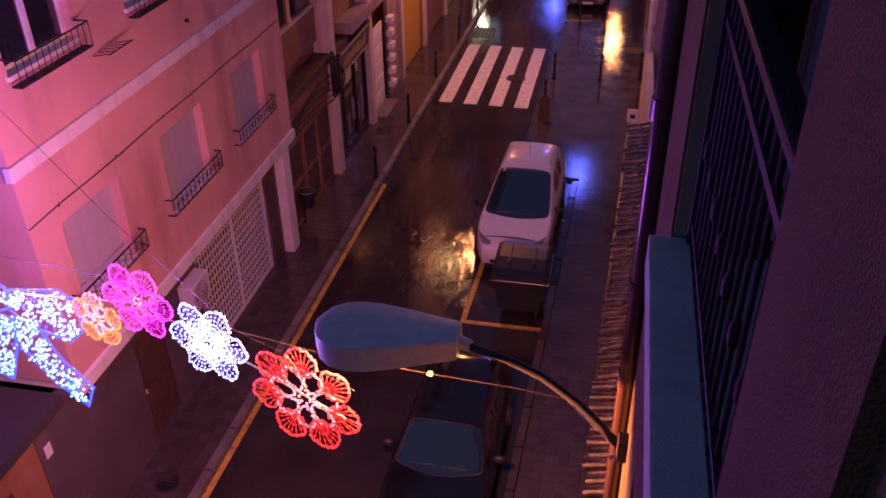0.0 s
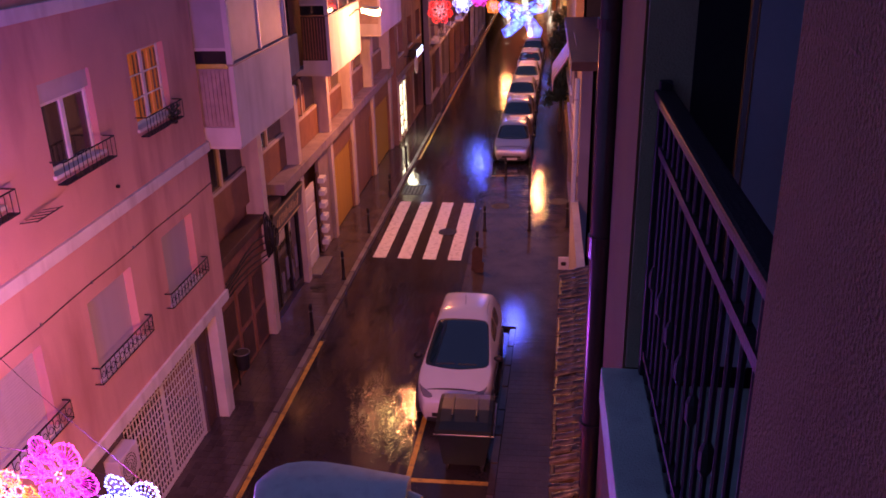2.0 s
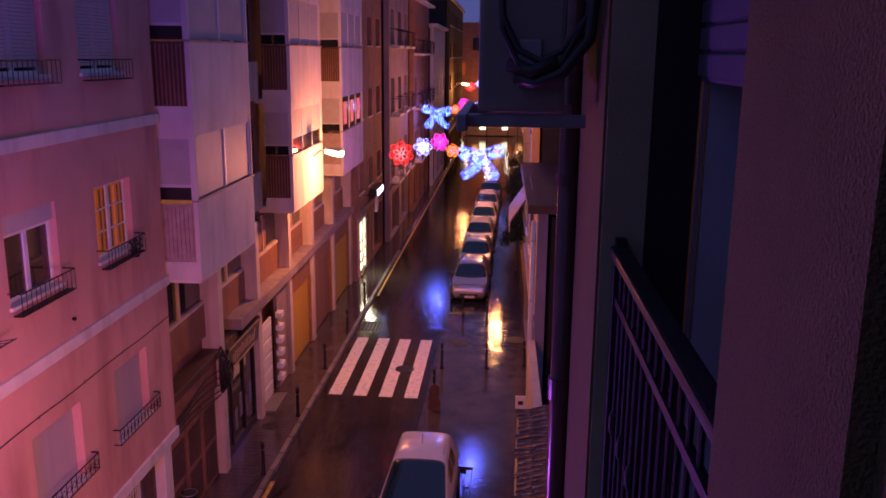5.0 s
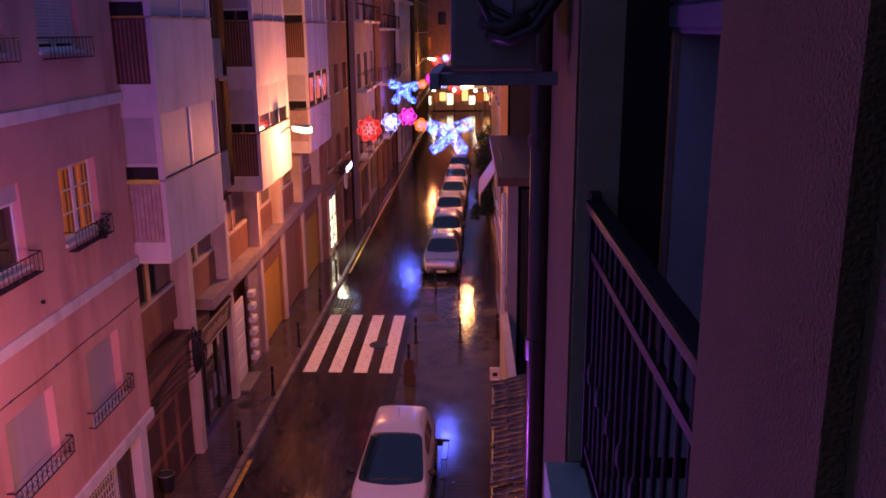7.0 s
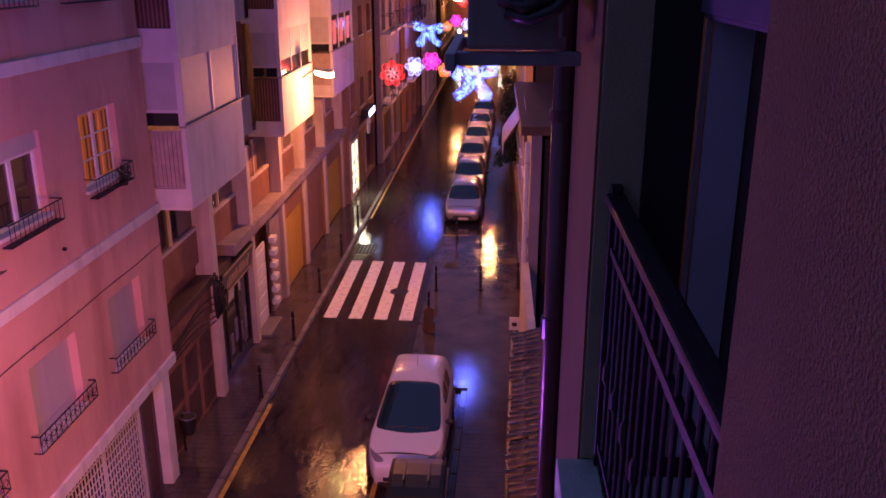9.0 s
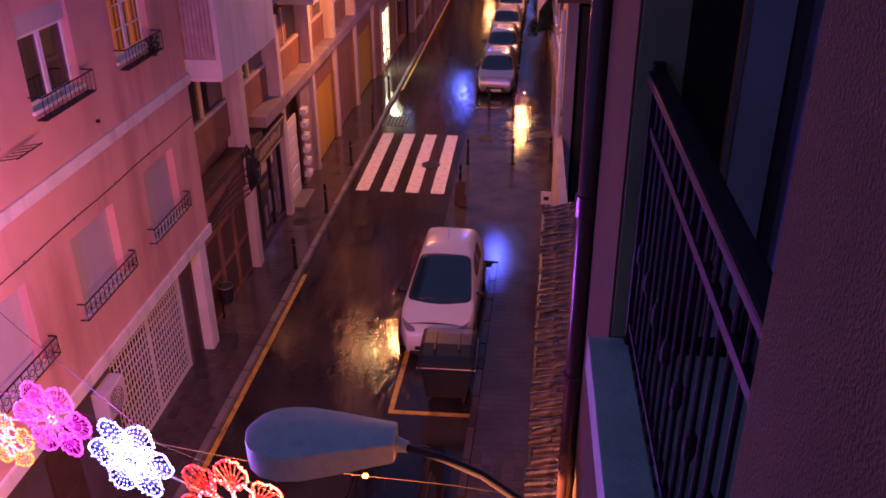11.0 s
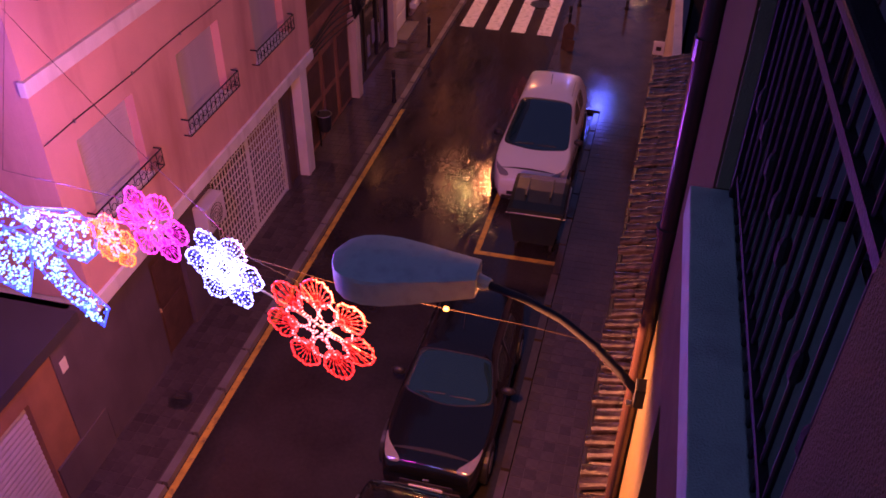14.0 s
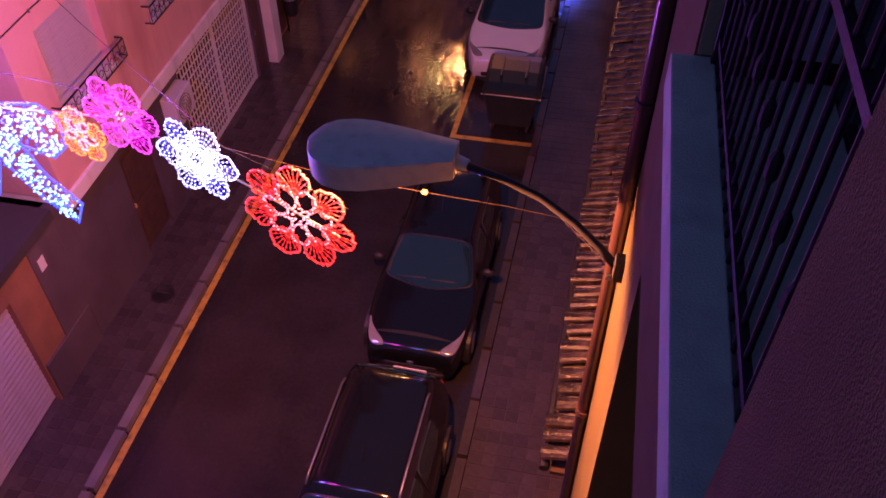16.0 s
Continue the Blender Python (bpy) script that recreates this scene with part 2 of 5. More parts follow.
def slab_grid(x0, y0, x1, y1, z, nx=1, ny=1, skew=0.0):
    """A flat sheet with x shifted by skew * y."""
    bm = bmesh.new()
    v = [[bm.verts.new((x0 + (x1 - x0) * i / nx + skew * (y0 + (y1 - y0) * j / ny), y0 + (y1 - y0) * j / ny, z))
          for j in range(ny + 1)] for i in range(nx + 1)]
    for i in range(nx):
        for j in range(ny):
            bm.faces.new((v[i][j], v[i + 1][j], v[i + 1][j + 1], v[i][j + 1]))
    return bm


def skewed(x0, y0, z0, x1, y1, z1, k, bm=None):
    """A block whose x runs with k * y."""
    return prism([(x0 + k * y0, y0), (x1 + k * y0, y0), (x1 + k * y1, y1), (x0 + k * y1, y1)], "z", z0, z1, bm)


def wall_x(x0, x1, y0, y1, z0, z1, holes, bm=None):
    """A wall between x0 and x1 with rectangular holes (ya, yb, za, zb) right through it."""
    bm = bm or bmesh.new()
    ys = sorted({y0, y1, *[h[0] for h in holes], *[h[1] for h in holes]})
    zs = sorted({z0, z1, *[h[2] for h in holes], *[h[3] for h in holes]})
    ys, zs = [y for y in ys if y0 <= y <= y1], [z for z in zs if z0 <= z <= z1]
    def solid(i, j):
        if not (0 <= i < len(ys) - 1 and 0 <= j < len(zs) - 1):
            return False
        y, z = (ys[i] + ys[i + 1]) / 2, (zs[j] + zs[j + 1]) / 2
        return not any(a < y < b and c < z < d for a, b, c, d in holes)
    vert = {}
    def v(x, y, z):
        k = (x, y, z)
        if k not in vert:
            vert[k] = bm.verts.new(k)
        return vert[k]
    for i in range(len(ys) - 1):
        for j in range(len(zs) - 1):
            if not solid(i, j):
                continue
            ya, yb, za, zb = ys[i], ys[i + 1], zs[j], zs[j + 1]
            for x in (x0, x1):
                bm.faces.new((v(x, ya, za), v(x, yb, za), v(x, yb, zb), v(x, ya, zb)))
            for di, dj, p, q in ((-1, 0, (ya, za), (ya, zb)), (1, 0, (yb, za), (yb, zb)), (0, -1, (ya, za), (yb, za)), (0, 1, (ya, zb), (yb, zb))):
                if not solid(i + di, j + dj):
                    bm.faces.new((v(x0, *p), v(x1, *p), v(x1, *q), v(x0, *q)))
    return bm

# ---- ground ----
K = 0.026          # the street runs a little to the right
WALL_L = -7.1      # ground-floor wall line of the houses opposite


KL = 0.0105


def line_l(y):
    return -5.93 + KL * y


def kerb_r(y):
    return -1.22 + K * y


tagged(part("ground", slab_grid(-300, -300, 300, 600, -0.06), GROUND), "dark ground reaching to the horizon", "ground", kind="structure")
tagged(part("road", skewed(-6.2, -12, -0.05, 0.3, 150, 0.0, KL), ASPHALT), "wet dark asphalt carriageway", "road", kind="structure")
tagged(part("pavement_left", skewed(-7.9, -12, -0.05, -6.06, 150, 0.10, KL), PAVING), "wet grey paved footway", "pavement", kind="structure")
bm = skewed(-1.07, -12, -0.05, 3.2, 20.6, 0.10, K)
skewed(-1.07, 34.6, -0.05, 3.2, 150, 0.10, K, bm)
prism([(-2.05, 20.75), (kerb_r(20.6) + 0.15, 20.6), (3.7, 20.6), (4.1, 34.6), (kerb_r(34.6) + 0.15, 34.6), (-1.75, 34.2), (-2.08, 33.6), (-2.2, 21.4)], "z", -0.05, 0.10, bm)
tagged(part("pavement_right", bm, PAVING), "wet grey paved footway widening at the crossing", "pavement", kind="structure")

# zebra crossing: four bars, the third worn
for i in range(4):
    x = -5.43 + 0.833 * i
    bm = slab_grid(0, 0, 0.44, 5.72, 0.0, 6, 40)
    rnd = random.Random(i + 3)
    for v in bm.verts:
        v.co.z = 0.005
        v.co.x += x + 0.003 * v.co.y + rnd.uniform(-0.006, 0.006)
        v.co.y += 25.44 + rnd.uniform(-0.008, 0.008) - 0.03 * i
    tagged(part("road_marking", bm, WHITE_LINE), "worn white bar of a zebra crossing on wet asphalt", "road marking", "zebra crossing bars")
def yellow(x0, y0, x1, y1, k=K):
    tagged(part("road_marking", prism([(x0, y0), (x1, y0), (x1 + k * (y1 - y0), y1), (x0 + k * (y1 - y0), y1)], "z", 0.003, 0.006), YELLOW_LINE),
           "faded yellow line on wet asphalt", "road marking", "yellow lines")
yellow(line_l(-5) - 0.02, -5, line_l(-5) + 0.09, 19.6, KL)
yellow(line_l(37) + 0.0, 37, line_l(37) + 0.11, 100, KL)
yellow(-2.56, 13.88, -0.72, 14.0)
yellow(-2.56, 14.0, -2.45, 16.4)
yellow(-2.1, 34.6, -0.3, 34.72)

# ---- pink house opposite ----
XA = -6.86
house = thing("pink_house", "pink rendered house with white string courses and shuttered windows", "house")
WIN_A = [(8.36, 9.76, 3.86, 5.2), (11.06, 12.54, 3.86, 5.2), (13.79, 15.2, 3.86, 5.22)]
WIN_A += [(8.2, 9.62, 7.3, 8.6), (10.9, 12.32, 7.3, 8.6), (13.6, 15.02, 7.3, 8.6)]
WIN_A += [(8.15, 9.6, 10.5, 11.95), (11.0, 12.45, 10.5, 11.95), (13.5, 15.0, 10.5, 11.95)]
part("wall", wall_x(XA - 0.3, XA, 7.75, 16.4, 2.97, 15.5, WIN_A), PINK_RENDER, house)
part("side_wall", box(-14, 7.752, 2.9, XA - 0.304, 7.95, 15.5), PINK_RENDER, house)
part("end_wall", box(-14, 16.2, 2.9, XA - 0.304, 16.398, 15.5), PINK_RENDER, house)
part("floor_slab", box(-14, 7.8, 2.75, XA - 0.02, 16.35, 2.9), WHITE_BAND, house)
for z0, z1 in ((2.74, 2.975), (6.14, 6.34), (9.46, 9.66), (12.7, 12.9)):
    part("string_course", box(XA - 0.05, 7.7, z0, XA + 0.055, 16.45, z1, 0.012), WHITE_BAND, house, "white painted string course")
part("roof", box(-14, 7.6, 15.5, XA + 0.35, 16.4, 15.75), WHITE_BAND, house)

# ground floor of the pink house
part("ground_wall", wall_x(WALL_L - 0.2, WALL_L, 7.6, 16.0, 0.1, 2.74, [(9.45, 10.45, 0.1, 2.25), (11.75, 15.1, 0.1, 2.66), (15.2, 15.7, 0.1, 2.6)]), DARK_PLASTER, house)
part("pier", box(WALL_L + 0.003, 15.72, 0.1, XA - 0.005, 16.1, 2.739, 0.01), WHITE_BAND, house, "white rendered corner pier")

# ---- balcony house opposite ----
XB, XF = -7.0, -6.15
flats = thing("balcony_house", "grey apartment house with projecting enclosed balconies", "house")
part("wall", box(-14, 16.5, 6.1, XB - 0.25, 39.0, 19.0), BROWN_WALL, flats)
part("ground_wall", box(-14, 16.5, 0.1, XB - 0.45, 39.0, 6.1), BROWN_WALL, flats)

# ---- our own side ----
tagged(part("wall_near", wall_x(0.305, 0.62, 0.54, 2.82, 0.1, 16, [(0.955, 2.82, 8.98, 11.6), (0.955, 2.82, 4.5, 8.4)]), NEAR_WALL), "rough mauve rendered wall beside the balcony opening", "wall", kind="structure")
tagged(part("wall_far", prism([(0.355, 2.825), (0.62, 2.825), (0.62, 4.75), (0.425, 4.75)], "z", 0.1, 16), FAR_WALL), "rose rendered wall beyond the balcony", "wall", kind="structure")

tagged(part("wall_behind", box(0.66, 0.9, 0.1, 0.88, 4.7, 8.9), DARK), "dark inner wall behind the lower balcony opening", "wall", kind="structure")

# ---- windows of the pink house ----
def slats(x, y0, y1, z0, z1, step, mat, parent, name="slat", depth=0.008):
    """A closed roller shutter: a row of curved slats, each a piece of its own on one mesh."""
    n = max(2, int((z1 - z0) / step))
    h = (z1 - z0) / n
    bm = prism([(-0.02, 0), (depth * 0.5, 0), (depth, h * 0.45), (depth * 0.5, h - 0.004), (-0.02, h - 0.004)], "y", y0, y1)
    me = bpy.data.meshes.new(name)
    bmesh.ops.recalc_face_normals(bm, faces=bm.faces)
    bm.to_mesh(me)
    bm.free()
    me.materials.append(mat)
    for i in range(n):
        s = new(name, me)
        s.parent = parent
        s.location = (x, 0, z0 + h * i)


def grille_box(x, y0, y1, z0, z1, parent):
    """A low iron window guard with scrolls, standing out from the wall."""
    g = part("window_guard", tube([(x, y0, z1), (x + 0.13, y0, z1), (x + 0.13, y1, z1), (x, y1, z1)], 0.014, 5), IRON, parent, "black iron window guard")
    part("bottom_rail", tube([(x, y0, z0), (x + 0.13, y0, z0), (x + 0.13, y1, z0), (x, y1, z0)], 0.012, 5), IRON, g)
    n = int((y1 - y0) / 0.15)
    for i in range(n + 1):
        y = y0 + (y1 - y0) * i / n
        part("bar", tube([(x + 0.13, y, z0), (x + 0.13, y, z1)], 0.007, 4), IRON, g)
        if i < n:
            yc, zc, r = y + (y1 - y0) / n / 2, (z0 + z1) / 2, 0.055
            part("scroll", tube([(x + 0.13, yc + r * math.cos(a), zc + r * math.sin(a)) for a in (k * math.pi / 5 for k in range(10))], 0.006, 4, closed=True), IRON, g)


LIT_CURTAIN = glow("lit_curtain", (1.0, 0.26, 0.06), 0.11)
for k, (y0, y1, z0, z1) in enumerate(WIN_A):
    w = new("window")
    w.parent = house
    if k < 3:      # closed shutters on the first floor
        slats(XA - 0.16, y0, y1, z0 + 0.02, z1, 0.045, SHUTTER, w)
        part("window_sill", box(XA - 0.16, y0 - 0.04, z0 - 0.05, XA + 0.05, y1 + 0.04, z0 + 0.015, 0.008), WHITE_BAND, w)
        grille_box(XA, y0 - 0.2, y1 + 0.2, z0 + 0.03, z0 + 0.32, w)
    else:
        top = z1 - (0.28 if k != 5 else 0.0)
        if k >= 6:
            slats(XA - 0.10, y0 + 0.03, y1 - 0.03, z0 + 0.12, z1, 0.055, SHUTTER, w)
        elif top < z1:
            part("shutter_box", box(XA - 0.2, y0, top, XA - 0.05, y1, z1, 0.01), SHUTTER, w)
        for a, b in ((y0, y0 + 0.06), ((y0 + y1) / 2 - 0.05, (y0 + y1) / 2 + 0.05), (y1 - 0.06, y1)):
            part("frame_post", box(XA - 0.17, a, z0, XA - 0.11, b, top, 0.006), WHITE_FRAME, w, "white window frame")
        for a, b in ((z0, z0 + 0.07), (top - 0.06, top)):
            part("frame_rail", box(XA - 0.165, y0 + 0.06, a, XA - 0.115, y1 - 0.06, b, 0.006), WHITE_FRAME, w)
        for a, b in ((y0 + 0.06, (y0 + y1) / 2 - 0.05), ((y0 + y1) / 2 + 0.05, y1 - 0.06)):
            part("pane", box(XA - 0.15, a, z0 + 0.07, XA - 0.14, b, top - 0.06), WINDOW if k != 5 else LIT_CURTAIN, w, "warm lit curtain" if k == 5 else "")
            if k == 5:
                for q in range(4):
                    yy = a + (b - a) * (q + 0.5) / 4
                    part("curtain_fold", tube([(XA - 0.135, yy, z0 + 0.1), (XA - 0.135, yy + 0.02, top - 0.1)], 0.02, 5), LIT_CURTAIN if q == 1 else DARK_WOOD, w)
                for zz in (z0 + 0.45, z0 + 0.85):
                    part("glazing_bar", box(XA - 0.125, a, zz, XA - 0.105, b, zz + 0.025), WHITE_FRAME, w)
        part("window_sill", box(XA - 0.11, y0 - 0.04, z0 - 0.05, XA + 0.05, y1 + 0.04, z0 + 0.01, 0.008), WHITE_BAND, w)
        g = part("window_guard", tube([(XA, y0 - 0.05, z0 + 0.22), (XA + 0.2, y0 - 0.05, z0 + 0.22), (XA + 0.2, y1 + 0.05, z0 + 0.22), (XA, y1 + 0.05, z0 + 0.22)], 0.012, 5), IRON, w, "black iron window guard")
        part("guard_floor", box(XA + 0.055, y0 - 0.05, z0 - 0.12, XA + 0.2, y1 + 0.05, z0 - 0.1), IRON, g)
        for q in range(13):
            yy = y0 - 0.05 + (y1 - y0 + 0.1) * q / 12
            part("bar", tube([(XA + 0.2, yy, z0 - 0.11), (XA + 0.2, yy, z0 + 0.22)], 0.006, 4), IRON, g)
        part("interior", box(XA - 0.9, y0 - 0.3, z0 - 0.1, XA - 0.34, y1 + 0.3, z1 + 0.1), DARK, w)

# plant pot on the lit window's guard
pot = thing("flower_pot", "small dark plant in a red pot on a window guard", "plant pot", at=(XA + 0.12, 14.8, 7.125))
part("pot", tube([(0, 0, 0), (0, 0, 0.14)], [0.06, 0.085], 10), TILE, pot)
bm = bmesh.new()
rnd = random.Random(5)
for i in range(60):
    a, r, h = rnd.uniform(0, 6.28), rnd.uniform(0, 0.14), rnd.uniform(0.12, 0.34)
    p = Vector((r * math.cos(a), r * math.sin(a), h))
    d = Vector((rnd.uniform(-1, 1), rnd.uniform(-1, 1), rnd.uniform(0, 1))).normalized() * 0.05
    e = d.orthogonal().normalized() * 0.018
    bm.faces.new([bm.verts.new(q) for q in (p - d, p + e, p + d, p - e)])
LEAF = material("dark_leaf", (0.03, 0.05, 0.025), 0.5, vary=0.4, scale=9, bump=0.1)
part("leaves", bm, LEAF, pot)

# white lattice gate
gate = thing("garage_gate", "white painted metal lattice gate under the pink house", "gate", at=(0, 0, 0))
part("frame", box(WALL_L - 0.08, 11.76, 0.1, WALL_L - 0.04, 11.84, 2.64), WHITE_FRAME, gate)
part("frame", box(WALL_L - 0.08, 15.0, 0.1, WALL_L - 0.04, 15.09, 2.64), WHITE_FRAME, gate)
part("frame", box(WALL_L - 0.08, 11.84, 2.56, WALL_L - 0.04, 15.0, 2.64), WHITE_FRAME, gate)
part("frame", box(WALL_L - 0.08, 11.84, 0.12, WALL_L - 0.04, 15.0, 0.2), WHITE_FRAME, gate)
part("frame", box(WALL_L - 0.08, 13.38, 0.2, WALL_L - 0.04, 13.46, 2.56), WHITE_FRAME, gate)
for i in range(27):
    y = 11.95 + i * 0.117
    part("bar", box(WALL_L - 0.06, y, 0.2, WALL_L - 0.045, y + 0.03, 2.56), WHITE_FRAME, gate)
for i in range(13):
    z = 0.36 + i * 0.175
    part("cross_bar", box(WALL_L - 0.044, 11.84, z, WALL_L - 0.03, 15.0, z + 0.028), WHITE_FRAME, gate)
tagged(part("garage_floor", box(-13.9, 7.8, 0.0, WALL_L - 0.2, 16.0, 0.11), GROUND), "dark floor of the passage behind the gate", "floor", kind="structure")
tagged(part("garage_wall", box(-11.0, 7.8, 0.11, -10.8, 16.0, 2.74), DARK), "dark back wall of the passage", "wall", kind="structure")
side = thing("side_door", "narrow dark metal door beside the lattice gate", "door")
part("leaf", box(WALL_L - 0.1, 15.21, 0.1, WALL_L - 0.05, 15.69, 2.58, 0.01), DARK_WOOD, side)
part("handle", box(WALL_L - 0.05, 15.26, 1.05, WALL_L + 0.0, 15.3, 1.15, 0.008), STEEL, side)
door = thing("house_door", "dark panelled street door of the pink house", "door")
part("leaf", box(WALL_L - 0.14, 9.46, 0.1, WALL_L - 0.08, 10.44, 2.24, 0.01), DARK_WOOD, door)
for z in (0.3, 1.25):
    part("panel", box(WALL_L - 0.08, 9.6, z, WALL_L - 0.06, 10.3, z + 0.8, 0.015), DARK_WOOD, door)
part("handle", box(WALL_L - 0.08, 9.52, 1.12, WALL_L - 0.03, 9.56, 1.2, 0.008), GOLD, door)
fan = thing("air_conditioner", "round-grilled air conditioner on the ground-floor wall", "air conditioner")
part("casing", box(WALL_L, 11.0, 1.75, WALL_L + 0.28, 11.68, 2.3, 0.02), GREY_PANEL, fan)
for r in (0.06, 0.12, 0.18, 0.23):
    part("fan_ring", tube([(WALL_L + 0.285, 11.3 + r * math.cos(a), 2.02 + r * math.sin(a)) for a in (k * math.pi / 9 for k in range(18))], 0.006, 4, closed=True), IRON, fan)

# cable along the front and small fixings
fc = thing("facade_cable", "thin dark cable stapled along the pink front", "cable")
part("cable", tube([(XA + 0.012, 7.76 + 0.72 * i, 5.46 + 0.012 * math.sin(i * 1.7)) for i in range(13)], 0.009, 5), CABLE, fc)
for i in range(6):
    part("staple", box(XA, 8.4 + 1.44 * i, 5.44, XA + 0.025, 8.42 + 1.44 * i, 5.49), STEEL, fc)
rackt = thing("clothes_rack", "small rusty clothes rack below a window", "clothes rack")
for i in range(5):
    part("rod", tube([(XA, 9.9 + 0.14 * i, 6.95), (XA + 0.28, 9.9 + 0.14 * i, 7.0)], 0.008, 4), IRON, rackt)
part("bar", tube([(XA + 0.28, 9.85, 7.0), (XA + 0.28, 10.5, 7.0)], 0.01, 4), IRON, rackt)
vt = thing("wall_vent", "small dark vent pipe in the pink wall", "vent")
part("pipe", tube([(XA - 0.01, 12.55, 6.62), (XA + 0.05, 12.55, 6.62)], 0.03, 8), IRON, vt)

# ---- balconies of the apartment house ----
LEDGE = material("mauve_ledge", (0.34, 0.27, 0.28), 0.6, vary=0.15, scale=2, bump=0.15, dirt=((0.16, 0.12, 0.12), 3, 0.6))
SLAT_PINK = material("bleached_slats", (0.42, 0.33, 0.33), 0.7, vary=0.2, scale=5, bump=0.1)
BLIND = material("grey_blind", (0.46, 0.45, 0.50), 0.6, vary=0.08, scale=3, bump=0.05)
# emission imitates red lights mirrored in balcony panes; nothing burns behind them
RED_REFLECTION = glow("red_reflection_glow", (1.0, 0.10, 0.14), 0.28)


def bay(y0, y1, k):
    """A stack of enclosed balconies standing out from the front."""
    for f in range(4):
        z = 6.2 + 3.2 * f
        b = new("balcony")
        b.parent = flats
        part("slab", box(XB - 0.25, y0, z, XF - 0.1, y1, z + 0.14), GREY_PANEL, b)
        part("parapet", box(XF - 0.1, y0, z, XF, y1, z + 1.66, 0.008), GREY_PANEL, b, "pale grey rendered parapet")
        part("coping", box(XF - 0.12, y0 - 0.02, z + 1.66, XF + 0.025, y1 + 0.02, z + 1.70, 0.006), LEDGE, b)
        for ye in (y0, y1 - 0.08):
            part("side_beam", box(XB, ye, z + 0.14, XF - 0.1, ye + 0.08, z + 0.40), GREY_PANEL, b)
            part("corner_post", box(XF - 0.12, ye, z + 1.70, XF - 0.01, ye + 0.10, z + 3.2), GREY_PANEL, b)
            part("head_beam", box(XB, ye, z + 2.95, XF - 0.12, ye + 0.08, z + 3.2), GREY_PANEL, b)
        # near side below: slats or a dark hanging; above: blind with a strip of glass
        kind = (k + f) % 3
        if (k, f) in ((1, 0), (0, 1), (1, 1), (2, 1)):
            part("hanging", box(XB + 0.02, y0 + 0.03, z + 0.40, XF - 0.1, y0 + 0.05, z + 1.66), DARK_WOOD, b, "dark brown reed hanging")
            for q in range(9):
                x = XB + 0.06 + q * 0.085
                part("slat", box(x, y0 + 0.01, z + 0.42, x + 0.025, y0 + 0.03, z + 1.62), BROWN_WALL, b)
        else:
            part("side_panel", box(XB + 0.02, y0 + 0.04, z + 0.40, XF - 0.1, y0 + 0.055, z + 1.6), SLAT_PINK, b)
            for q in range(9):
                x = XB + 0.05 + q * 0.087
                part("slat", box(x, y0 + 0.015, z + 0.42, x + 0.05, y0 + 0.04, z + 1.60), SLAT_PINK, b)
        part("side_blind", box(XB + 0.02, y0 + 0.02, z + 2.0, XF - 0.12, y0 + 0.05, z + 2.95), BLIND, b)
        part("side_pane", box(XB + 0.02, y0 + 0.03, z + 1.70, XF - 0.12, y0 + 0.045, z + 1.98), WINDOW, b)
        part("side_transom", box(XB + 0.02, y0 + 0.01, z + 1.96, XF - 0.12, y0 + 0.06, z + 2.02), GREY_PANEL, b)
        n = 2 if k == 0 else 3
        for q in range(n):
            a = y0 + 0.12 + (y1 - y0 - 0.24) * q / n
            c = y0 + 0.12 + (y1 - y0 - 0.24) * (q + 1) / n
            glass = WINDOW if (k, f) in ((1, 0), (2, 0)) else BLIND
            cut = z + 2.15 if k == 1 and f == 0 else z + 1.74
            part("front_pane", box(XF - 0.07, a + 0.03, z + 1.72, XF - 0.055, c - 0.03, z + 3.0), glass if (k, f) != (2, 0) or q == 0 else WINDOW, b)
            if cut > z + 1.8:
                part("front_blind", box(XF - 0.053, a + 0.03, cut, XF - 0.045, c - 0.03, z + 3.0), BLIND, b)
            if (k, f) == (2, 0):
                part("reflection_pane", box(XF - 0.052, a + 0.3, z + 1.9, XF - 0.046, c - 0.5, z + 2.8), RED_REFLECTION, b, "pane with red reflections put in as its own glow")
            part("front_mullion", box(XF - 0.08, c - 0.03, z + 1.70, XF - 0.03, c + 0.03, z + 3.05), WHITE_FRAME, b)
        part("front_head", box(XF - 0.1, y0 + 0.1, z + 3.0, XF - 0.02, y1 - 0.1, z + 3.2), GREY_PANEL, b)
    part("balcony_soffit", box(XB - 0.25, y0 + 0.02, 6.14, XF - 0.03, y1 - 0.02, 6.198), WHITE_BAND, flats)


for k, (a, b) in enumerate(((16.55, 20.5), (24.6, 28.9), (32.7, 37.6))):
    bay(a, b, k)
for a, b in ((20.5, 24.6), (28.9, 32.7), (37.6, 39.0)):
    for f in range(4):
        z = 6.2 + 3.2 * f
        part("set_back_panel", box(XB - 0.2, a + 0.02, z + 0.1, XB - 0.1, b - 0.02, z + 1.2, 0.01), PILASTER, flats)
        w = part("window", box(XB - 0.24, a + 0.4, z + 1.2, XB - 0.2, b - 0.4, z + 2.8), WINDOW, flats)
        part("frame", box(XB - 0.2, (a + b) / 2 - 0.04, z + 1.2, XB - 0.17, (a + b) / 2 + 0.04, z + 2.8), WHITE_FRAME, w)

